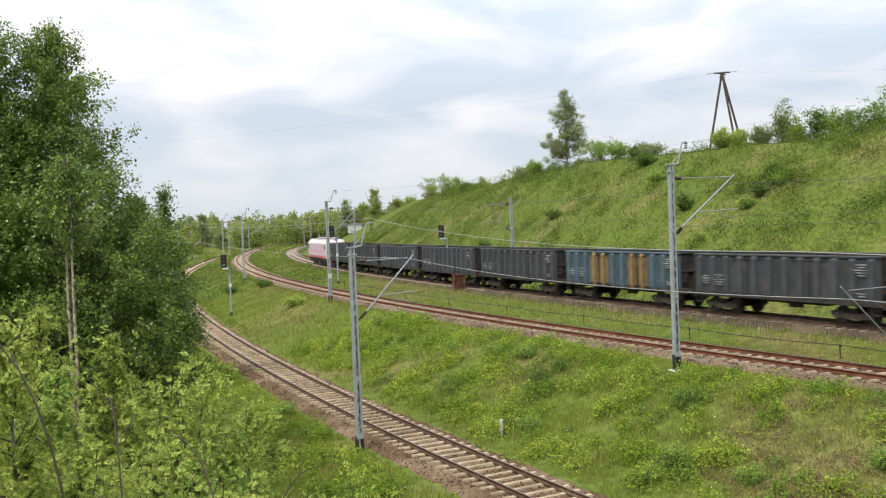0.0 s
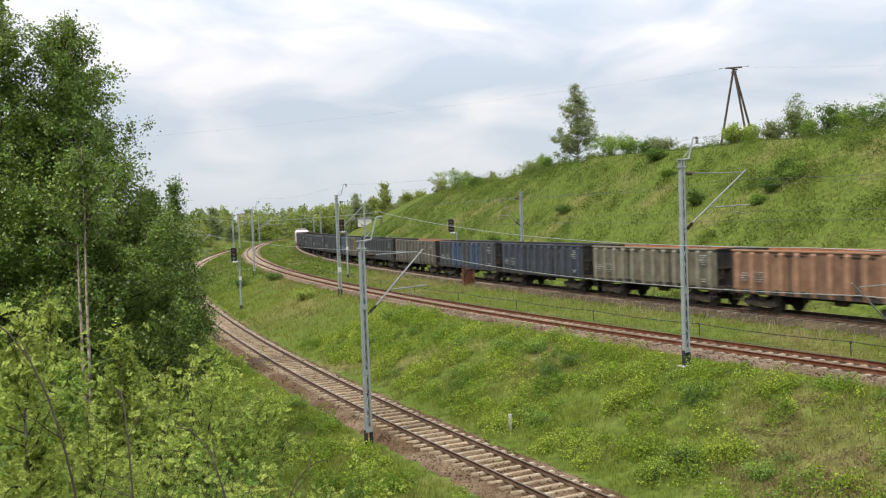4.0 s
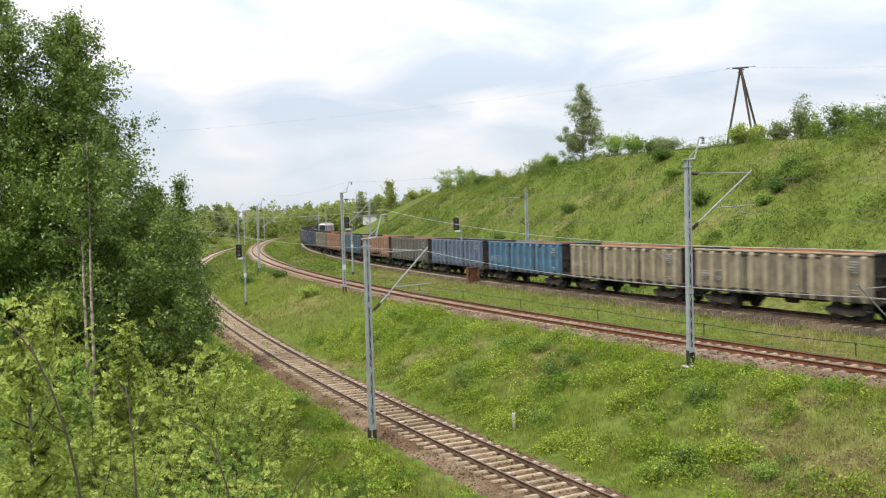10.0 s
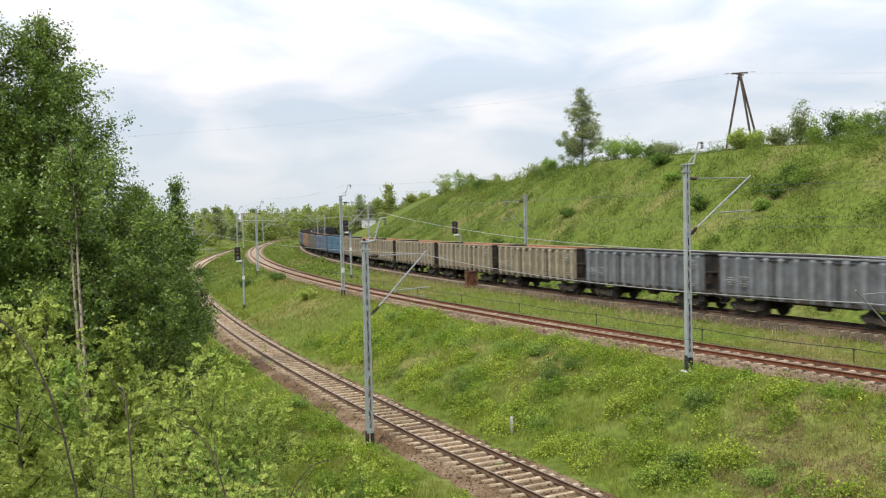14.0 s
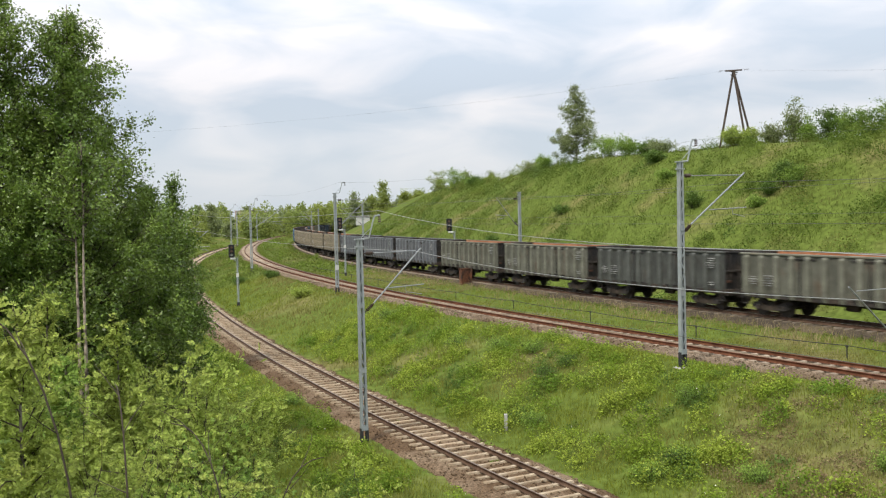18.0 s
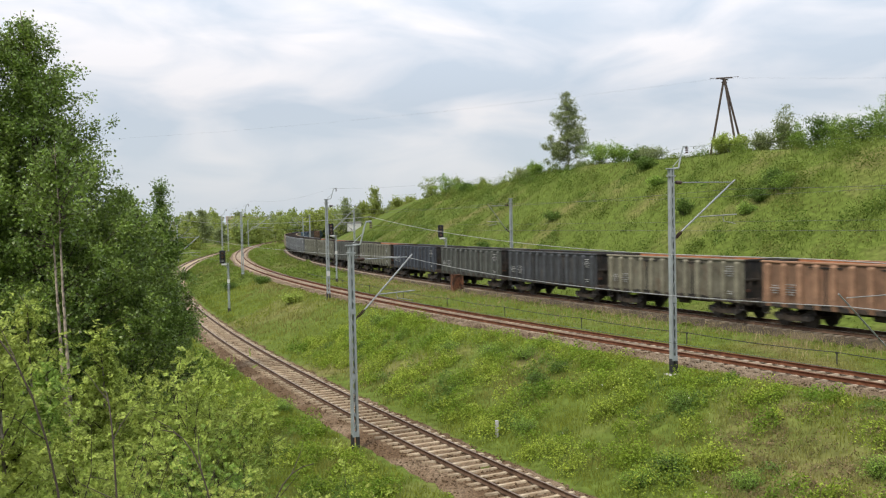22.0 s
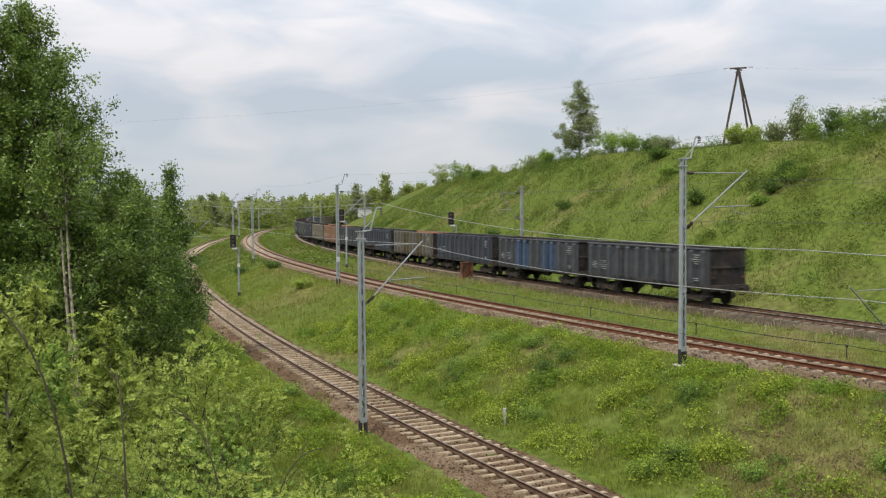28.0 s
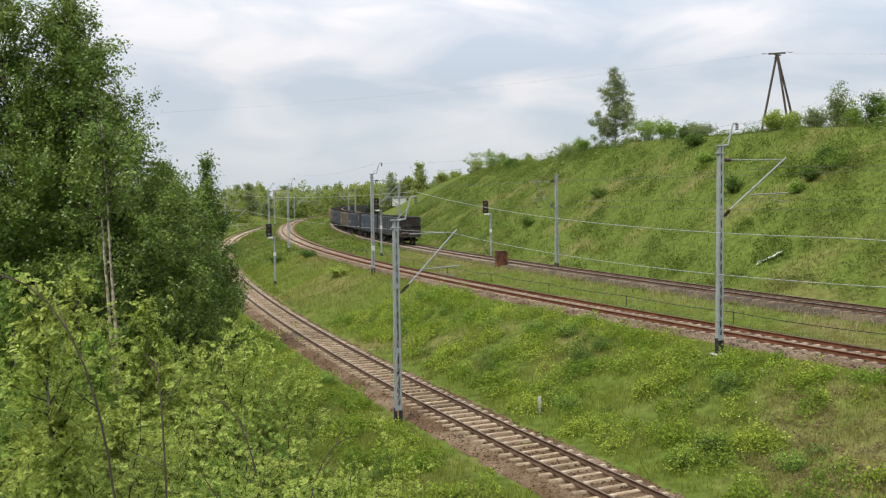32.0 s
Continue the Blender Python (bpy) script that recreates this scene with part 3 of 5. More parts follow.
def build_wagon():
    """An open high-sided bogie wagon, x ahead, on the rails at z = 0."""
    w = thing("freight_wagon", "open high-sided bogie freight wagon", "freight wagon", group="wagons of the train")
    t = 0.05
    for side in (-1, 1):
        part("side_wall", boxes([((0, side * (HALF_W - t / 2), (FLOOR_Z + TOP_Z) / 2), (2 * HALF_L, t, TOP_Z - FLOOR_Z))]), None, w)
        lining = part("lining", boxes([((0, side * (HALF_W - t - 0.008), (FLOOR_Z + TOP_Z) / 2 + 0.03), (2 * HALF_L - 2 * t - 0.02, 0.012, TOP_Z - FLOOR_Z - 0.02))]), INSIDE, w, "rusty inner lining")
        part("top_rail", boxes([((0, side * (HALF_W + 0.01), TOP_Z + 0.02), (2 * HALF_L + 0.06, 0.14, 0.11))], 0.02), None, w)
        part("side_sill", boxes([((0, side * (HALF_W - 0.02), FLOOR_Z - 0.1), (2 * HALF_L + 0.1, 0.13, 0.24))], 0.015), UNDER, w)
    rib = bmesh.new()
    rings = []
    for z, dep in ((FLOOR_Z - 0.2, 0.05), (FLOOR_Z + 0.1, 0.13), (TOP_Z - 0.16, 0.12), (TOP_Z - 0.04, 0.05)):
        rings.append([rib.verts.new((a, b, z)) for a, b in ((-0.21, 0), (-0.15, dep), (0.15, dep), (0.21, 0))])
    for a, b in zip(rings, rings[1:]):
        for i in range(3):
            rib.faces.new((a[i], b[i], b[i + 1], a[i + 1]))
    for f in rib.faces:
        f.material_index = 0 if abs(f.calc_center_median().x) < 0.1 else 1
    rib.faces.new(rings[0])
    rib.faces.new(rings[-1][::-1])
    bmesh.ops.recalc_face_normals(rib, faces=rib.faces)
    rib_mesh = bpy.data.meshes.new("side_rib")
    rib.to_mesh(rib_mesh)
    rib.free()
    for side in (-1, 1):
        for k in range(12):
            x = -5.885 + 1.07 * k
            on_door = k in (3, 4, 7, 8)
            ob = part("door_post" if on_door else "side_rib", rib_mesh, None, w)
            ob.matrix_basis = pose(x, side * (HALF_W + (0.02 if on_door else 0)), 0, 0, 0, 0 if side > 0 else 180)
        for c in (-2.14, 2.14):
            for leaf in (-0.535, 0.535):
                part("side_door", boxes([((c + leaf, side * (HALF_W + 0.015), 2.2), (1.0, 0.03, 1.84))], 0.006), None, w, "hinged door leaf")
            part("door_bar", boxes([((c, side * (HALF_W + 0.05), 2.2), (0.06, 0.06, 1.8)), ((c, side * (HALF_W + 0.05), 3.16), (2.1, 0.05, 0.07)), ((c, side * (HALF_W + 0.05), 1.26), (2.1, 0.05, 0.07))]), None, w)
    for end in (-1, 1):
        part("end_wall", boxes([((end * (HALF_L - t / 2), 0, (FLOOR_Z + TOP_Z) / 2), (t, 2 * HALF_W - 2 * t, TOP_Z - FLOOR_Z))]), None, w)
        for y in (-0.95, -0.32, 0.32, 0.95):
            part("end_rib", boxes([((end * (HALF_L + 0.04), y, 2.2), (0.09, 0.14, 2.1))], 0.01), None, w)
        part("end_rail", boxes([((end * (HALF_L + 0.01), 0, TOP_Z + 0.02), (0.13, 2 * HALF_W - 0.13, 0.11)), ((end * (HALF_L + 0.05), 0, 2.3), (0.1, 2 * HALF_W - 0.2, 0.12))], 0.01), None, w)
        part("head_stock", boxes([((end * (HALF_L + 0.08), 0, 1.08), (0.14, 2.6, 0.36))], 0.015), UNDER, w)
        for y in (-0.875, 0.875):
            bm = rods([((end * (HALF_L + 0.14), y, 1.06), (end * (HALF_L + 0.5), y, 1.06), 0.1), ((end * (HALF_L + 0.5), y, 1.06), (end * (HALF_L + 0.66), y, 1.06), 0.075)], 10)
            rod(bm, (end * (HALF_L + 0.64), y, 1.06), (end * (HALF_L + 0.67), y, 1.06), 0.22, sides=14)
            part("buffer", bm, UNDER, w)
        part("coupling_hook", boxes([((end * (HALF_L + 0.3), 0, 1.04), (0.5, 0.07, 0.12)), ((end * (HALF_L + 0.45), 0, 0.85), (0.06, 0.1, 0.35))], 0.01), UNDER, w)
        for side in (-1, 1):
            part("step", boxes([((end * 6.1, side * 1.3, 0.62), (0.4, 0.2, 0.04))] + [((end * 6.1 + e, side * 1.385, 0.85), (0.04, 0.03, 0.5)) for e in (-0.18, 0.18)]), UNDER, w)
    part("floor", boxes([((0, 0, FLOOR_Z - 0.03), (2 * HALF_L - 0.02, 2 * HALF_W - 0.1, 0.06))]), INSIDE, w)
    part("centre_beam", boxes([((0, 0, 1.0), (12.6, 0.6, 0.3)), ((0, 0, 0.86), (4.6, 0.5, 0.2))] + [((x, 0, 1.06), (0.12, 2.5, 0.2)) for x in (-2.4, -1.2, 0, 1.2, 2.4)]), UNDER, w)
    bm = bmesh.new()
    rod(bm, (-0.9, 0.6, 0.78), (-0.1, 0.6, 0.78), 0.17, sides=12)
    rod(bm, (0.4, -0.5, 0.8), (1.1, -0.5, 0.8), 0.14, sides=12)
    part("air_tank", bm, UNDER, w)
    frame_mesh = bpy.data.meshes.new("bogie")
    bm = bogie_frame()
    bm.to_mesh(frame_mesh)
    bm.free()
    wheel = bmesh.new()
    rod(wheel, (0, -0.07, 0), (0, 0.06, 0), 0.46, sides=20)
    rod(wheel, (0, -0.1, 0), (0, -0.07, 0), 0.49, sides=20)
    rod(wheel, (0, 0.06, 0), (0, 0.14, 0), 0.12, sides=10)
    wheel_mesh = bpy.data.meshes.new("wheel")
    wheel.to_mesh(wheel_mesh)
    wheel.free()
    axle_mesh = bpy.data.meshes.new("axle")
    bm = rods([((0, -0.7, 0), (0, 0.7, 0), 0.08)])
    bm.to_mesh(axle_mesh)
    bm.free()
    spring_mesh = bpy.data.meshes.new("spring")
    bm = rods([((-0.12, 0, 0.0), (-0.12, 0, 0.3), 0.075), ((0.12, 0, 0.0), (0.12, 0, 0.3), 0.075)], 10)
    bm.to_mesh(spring_mesh)
    bm.free()
    for x in (-4.5, 4.5):
        b = part("bogie", frame_mesh, UNDER, w, "black bogie")
        b.matrix_basis = pose(x, 0, 0)
        for ax in (-0.9, 0.9):
            part("axle", axle_mesh, WHEEL, b).matrix_basis = pose(ax, 0, 0.46)
            for side in (-1, 1):
                part("wheel", wheel_mesh, WHEEL, b).matrix_basis = pose(ax, side * 0.753, 0.46, 0, 0, 0 if side > 0 else 180)
        for side in (-1, 1):
            part("spring", spring_mesh, UNDER, b).matrix_basis = pose(0, side * 1.05, 0.55)
    for side in (-1, 1):
        for x, z, wd, rows_ in ((-5.35, 2.5, 0.75, 5), (-5.35, 1.5, 0.6, 2), (5.35, 1.75, 0.6, 4), (4.28, 1.7, 0.75, 5)):
            part("marking", boxes([((x * -side * -1, side * (HALF_W + 0.128), z + 0.13 * i), (wd * (0.6 + 0.4 * ((i * 7) % 3) / 2), 0.012, 0.05)) for i in range(rows_)]), MARKING, w, "white stencilled bars")
    part("tail_lamp_bracket", boxes([((-HALF_L - 0.1, s * 1.12, 1.72), (0.05, 0.3, 0.12)) for s in (-1, 1)]), RUST, w)
    return w


TRAIN = ("slate dark slate slate dark teal+ochre dark taupe slate+door_blue navy olive orange teal orange taupe faded blue tan tan tan tan tan grey grey grey "
         "pale pale green pale navy green dark olive orange slate navy taupe+mustard navy slate+door_blue slate").split()
SAID = {"slate": "slate grey", "dark": "sooty dark grey", "navy": "dark navy blue", "taupe": "brown-grey", "olive": "dusty olive", "tan": "dusty tan", "orange": "faded orange-brown",
        "teal": "dull teal blue", "faded": "faded grey-blue", "blue": "bright blue", "grey": "light blue-grey", "green": "grey-green", "pale": "pale olive-grey"}
PAINTED = ("side_wall", "top_rail", "side_rib", "side_door", "door_post", "door_bar", "end_wall", "end_rib", "end_rail")
NEAR_BLACK_PARTS = ("end_wall", "end_rib", "end_rail", "door_bar")


def dress(wagon, style):
    """Paint one wagon of its own."""
    main, *accent = style.split("+")
    wagon["label"] = SAID[main] + " open bogie freight wagon, grimy and empty" + (", repainted doors" if accent else "")
    for o in wagon.children_recursive:
        kind = o.name.split(".")[0]
        if kind == "lining" and main in ("slate", "dark", "navy", "grey", "green", "teal", "faded"):
            o.material_slots[0].link = "OBJECT"
            o.material_slots[0].material = NEAR_BLACK
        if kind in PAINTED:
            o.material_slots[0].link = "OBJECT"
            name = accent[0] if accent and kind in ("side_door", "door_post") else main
            o.material_slots[0].material = NEAR_BLACK if kind in NEAR_BLACK_PARTS else DARKER_PAINTS[name] if kind in ("side_wall", "side_door") else PAINTS[name]
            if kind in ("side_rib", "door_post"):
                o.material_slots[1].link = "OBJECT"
                o.material_slots[1].material = DARKER_PAINTS[name]


def build_train():
    first = build_wagon()
    for o in first.children_recursive:
        if o.name.split(".")[0] in PAINTED and not o.data.materials:
            o.data.materials.append(PAINTS["slate"])
            if o.name.split(".")[0] in ("side_rib", "door_post"):
                o.data.materials.append(DARKER_PAINTS["slate"])
    wagons = [first] + [copy_thing(first, Matrix()) for _ in TRAIN[1:]]
    for wagon, style in zip(wagons, TRAIN):
        dress(wagon, style)
    return wagons


LOCO_WHITE = material("loco_white", (0.44, 0.39, 0.405), 0.5, grain=0.12, tint=(0.385, 0.35, 0.35), tint_scale=0.7)
LOCO_RED = material("loco_red", (0.35, 0.07, 0.084), 0.45, grain=0.1)
LOCO_PINK = material("loco_pink", (0.42, 0.252, 0.35), 0.45, grain=0.1)
GLASS_DARK = material("dark_cab_glass", (0.014, 0.0154, 0.0175), 0.08)
ROOF_GREY = material("loco_roof", (0.21, 0.189, 0.189), 0.7, grain=0.2)


def build_loco():
    """A six-axle electric locomotive, x ahead."""
    e = thing("electric_locomotive", "white electric locomotive with pink and red bands", "locomotive")
    bm = bmesh.new()
    rings = []
    for x, w, top in ((-9.2, 1.1, 3.2), (-8.75, 1.42, 3.75), (-8.2, 1.48, 3.85), (8.2, 1.48, 3.85), (8.75, 1.42, 3.75), (9.2, 1.1, 3.2)):
        lo_ = 1.1
        rings.append([bm.verts.new((x, y, z)) for y, z in ((-w, lo_), (w, lo_), (w, top - 0.55), (w * 0.78, top - 0.1), (w * 0.5, top), (-w * 0.5, top), (-w * 0.78, top - 0.1), (-w, top - 0.55))])
    for a, b in zip(rings, rings[1:]):
        for i in range(8):
            bm.faces.new((a[i], a[(i + 1) % 8], b[(i + 1) % 8], b[i]))
    bm.faces.new(rings[0])
    bm.faces.new(rings[-1])
    bmesh.ops.recalc_face_normals(bm, faces=bm.faces)
    part("body", bm, LOCO_WHITE, e)
    for side in (-1, 1):
        part("red_band", boxes([((0, side * 1.487, 1.3), (16.4, 0.02, 0.34))]), LOCO_RED, e, "red lower band")
        part("pink_band", boxes([((0, side * 1.487, 2.1), (14.4, 0.02, 0.5))]), LOCO_PINK, e, "pink waist band")
        for x in (-7.7, 7.7):
            part("cab_side_window", boxes([((x, side * 1.48, 2.75), (0.8, 0.03, 0.7))], 0.01), GLASS_DARK, e)
            part("cab_door", boxes([((x - math.copysign(0.95, x), side * 1.485, 2.2), (0.65, 0.03, 1.9))], 0.01), LOCO_PINK, e)
        for x in (-4.8, -1.6, 1.6, 4.8):
            part("grille", boxes([((x, side * 1.485, 2.75 + 0.09 * i), (1.7, 0.03, 0.05)) for i in range(-3, 4)]), LOCO_PINK, e)
    for end in (-1, 1):
        for y in (-0.52, 0.52):
            part("windscreen", boxes([((end * 8.99, y, 2.95), (0.04, 0.9, 0.75), Matrix.Rotation(-end * radians(30), 4, "Y"))], 0.01), GLASS_DARK, e)
            part("headlight", rods([((end * 9.1, y * 1.7, 1.75), (end * 9.24, y * 1.7, 1.75), 0.13)], 12), LOCO_WHITE, e)
            bm = rods([((end * 9.1, y * 1.68, 1.06), (end * 9.6, y * 1.68, 1.06), 0.1)], 10)
            rod(bm, (end * 9.58, y * 1.68, 1.06), (end * 9.62, y * 1.68, 1.06), 0.24, sides=14)
            part("buffer", bm, UNDER, e)
        part("buffer_beam", boxes([((end * 9.05, 0, 1.0), (0.3, 2.7, 0.42)), ((end * 9.0, 0, 0.55), (0.2, 2.3, 0.5))], 0.03), LOCO_RED, e)
        p = part("pantograph", rods([((end * 5.6, -0.6, 3.95), (end * 5.6, 0.6, 3.95), 0.05), ((end * 5.6, -0.5, 3.95), (end * 6.6, -0.4, 4.15), 0.035), ((end * 5.6, 0.5, 3.95), (end * 6.6, 0.4, 4.15), 0.035),
                                      ((end * 6.6, -0.9, 4.17), (end * 6.6, 0.9, 4.17), 0.04)] if end < 0 else
                                     [((5.6, -0.6, 3.95), (5.6, 0.6, 3.95), 0.05), ((5.6, 0, 3.95), (6.9, 0, 4.7), 0.05), ((6.9, 0, 4.7), (5.9, 0, 5.35), 0.035), ((5.9, -0.95, 5.4), (5.9, 0.95, 5.4), 0.03)]), ROOF_GREY, e, "grey pantograph")
    part("roof", boxes([((0, 0, 3.87), (16.2, 1.7, 0.08)), ((0, -0.98, 3.72), (16.2, 0.5, 0.08), Matrix.Rotation(radians(38), 4, "X")), ((0, 0.98, 3.72), (16.2, 0.5, 0.08), Matrix.Rotation(radians(-38), 4, "X"))], 0.02), ROOF_GREY, e, "dull grey roof")
    part("roof_gear", boxes([((x, 0, 3.98), (1.5, 1.3, 0.3)) for x in (-3.4, -1.1, 1.1, 3.4)], 0.05), ROOF_GREY, e)
    part("underframe", boxes([((0, 0, 0.85), (17.6, 2.6, 0.4)), ((0, 0, 0.6), (3.4, 2.4, 0.6))], 0.03), UNDER, e)
    for x in (-5.6, 5.6):
        b = part("bogie", boxes([((0, s * 1.1, 0.62), (5.2, 0.16, 0.34)) for s in (-1, 1)] + [((ax, s * 1.14, 0.55), (0.5, 0.2, 0.4)) for s in (-1, 1) for ax in (-1.9, 0, 1.9)], 0.03), UNDER, e)
        b.matrix_basis = pose(x, 0, 0)
        for ax in (-1.9, 0, 1.9):
            for side in (-1, 1):
                part("wheel", rods([((0, -0.07, 0), (0, 0.07, 0), 0.6)], 20), WHEEL, b).matrix_basis = pose(ax, side * 0.753, 0.6)
    return e


# ---- plants ----
LEAF_BIRCH = material("birch_leaves", (0.14, 0.205, 0.036), 0.4, per_island=0.5, see_through=0.42, tint=(0.095, 0.16, 0.028), tint_scale=0.4, spec=0.4)
LEAF_BUSH = material("bush_leaves", (0.26, 0.33, 0.068), 0.55, per_island=0.45, see_through=0.45, tint=(0.26, 0.3, 0.065), tint_scale=0.5, spec=0.12)
LEAF_FRESH = material("fresh_leaves", (0.185, 0.275, 0.05), 0.55, per_island=0.4, see_through=0.45, tint=(0.11, 0.185, 0.04), tint_scale=0.5, spec=0.12)
LEAF_DARK = material("dark_leaves", (0.085, 0.14, 0.028), 0.6, per_island=0.4, see_through=0.4, tint=(0.1, 0.155, 0.03), tint_scale=0.5, spec=0.12)
# yellow-green far leaves, lightened so the colour carries some distance haze
LEAF_HAZED = material("hazed_distant_leaves", (0.22, 0.26, 0.06), 0.7, per_island=0.3, see_through=0.4, tint=(0.15, 0.2, 0.06), tint_scale=0.06, spec=0.12)
LEAF_PALE = material("pale_leaves", (0.19, 0.225, 0.095), 0.7, per_island=0.3, see_through=0.4, tint=(0.19, 0.23, 0.1), tint_scale=0.15, spec=0.12)
GRASS = material("grass_blades", (0.172, 0.2, 0.03), 0.7, per_island=0.35, see_through=0.45, tint=(0.185, 0.155, 0.06), tint_scale=0.13, tint_low=0.48, tint_high=0.68, spec=0.05)
GRASS_DRY = material("dry_stalks", (0.27, 0.22, 0.12), 0.8, per_island=0.35, see_through=0.2, spec=0.05)
WEED = material("weed_leaves", (0.165, 0.23, 0.027), 0.65, per_island=0.4, see_through=0.35, tint=(0.1, 0.17, 0.022), tint_scale=0.3, spec=0.05)
SLOPE_GRASS = material("slope_grass_blades", (0.1, 0.132, 0.026), 0.7, per_island=0.15, see_through=0.45, tint=(0.145, 0.138, 0.05), tint_scale=0.13, tint_low=0.5, tint_high=0.7, spec=0.05)
SLOPE_HERB = material("slope_herb_leaves", (0.082, 0.126, 0.022), 0.65, per_island=0.15, see_through=0.5, tint=(0.105, 0.14, 0.028), tint_scale=0.25, spec=0.05)
SLOPE_WEED = material("slope_weed_leaves", (0.13, 0.18, 0.032), 0.65, per_island=0.2, see_through=0.5, tint=(0.155, 0.165, 0.045), tint_scale=0.25, spec=0.05)
DEAD = material("dead_stalk_leaves", (0.19, 0.145, 0.08), 0.85, per_island=0.3, see_through=0.35, tint=(0.15, 0.13, 0.06), tint_scale=0.8, spec=0.05)
WEED_LIGHT = material("light_weed_leaves", (0.24, 0.295, 0.044), 0.65, per_island=0.4, see_through=0.35, tint=(0.15, 0.215, 0.028), tint_scale=0.6, spec=0.05)
BARK = material("grey_bark", (0.12, 0.1, 0.08), 0.9, grain=0.4, grain_scale=6, tint=(0.2, 0.18, 0.15), tint_scale=1.5)
BIRCH_BARK = material("birch_bark", (0.27, 0.225, 0.18), 0.8, grain=0.4, grain_scale=5, tint=(0.055, 0.043, 0.033), tint_scale=2.6, tint_low=0.48, tint_high=0.58)
TWIG = material("brown_twigs", (0.045, 0.034, 0.025), 0.9, grain=0.3)
BLOSSOM = material("white_blossom", (0.75, 0.75, 0.68), 0.7)


def leaf_quads(C, size, rng, droop=0.3, slim=0.55):
    """Diamond leaves at the places C, turned at random."""
    n = len(C)
    up = rng.normal(size=(n, 3))
    up[:, 2] += 0.5 + droop
    u = np.cross(up, rng.normal(size=(n, 3)))
    u /= np.linalg.norm(u, axis=1)[:, None] + 1e-9
    v = np.cross(up, u)
    v /= np.linalg.norm(v, axis=1)[:, None] + 1e-9
    s = (size * rng.uniform(0.6, 1.35, n))[:, None]
    verts = np.stack([C - u * s, C + v * s * slim, C + u * s, C - v * s * slim], 1).reshape(-1, 3)
    return verts, np.arange(4 * n).reshape(-1, 4)


def leaf_sprays(C, A, size, rng, leaflets=9):
    """Feathered leaves: at each place C a stalk along A with leaflets on both sides and one at its tip."""
    n = len(C)
    A = A / (np.linalg.norm(A, axis=1)[:, None] + 1e-9)
    N = rng.normal(0, 0.42, (n, 3)) + np.array([0, 0, 1.0])
    S = np.cross(A, N)
    S /= np.linalg.norm(S, axis=1)[:, None] + 1e-9
    grow = (size * rng.uniform(0.7, 1.3, n))[:, None]
    verts = []
    for j in range(leaflets):
        k = 0.2 + 0.8 * j / (leaflets - 1)
        side = 0 if j == leaflets - 1 else (-1) ** j
        u = S * side * 0.85 + A * (0.5 if side else 1.0) + rng.normal(0, 0.18, (n, 3))
        u /= np.linalg.norm(u, axis=1)[:, None]
        v = np.cross(np.cross(A, S) + rng.normal(0, 0.25, (n, 3)), u)
        v /= np.linalg.norm(v, axis=1)[:, None]
        P = C + A * grow * 4.2 * k + S * side * grow * 0.85
        P[:, 2] -= (0.7 * grow * k * k)[:, 0]
        verts.append(np.stack([P - u * grow, P + v * grow * 0.5, P + u * grow, P - v * grow * 0.5], 1))
    verts = np.concatenate(verts, 0).reshape(-1, 3)
    return verts, np.arange(len(verts)).reshape(-1, 4)


def limb_points(start, heading, rise, length, rng, n=6, bend=0.15):
    p, d = np.array(start, float), np.array([math.cos(heading) * math.cos(rise), math.sin(heading) * math.cos(rise), math.sin(rise)])
    out = [p.copy()]
    for _ in range(n):
        d = d + rng.normal(0, bend, 3)
        d /= np.linalg.norm(d)
        p = p + d * length / n
        out.append(p.copy())
    return np.array(out)


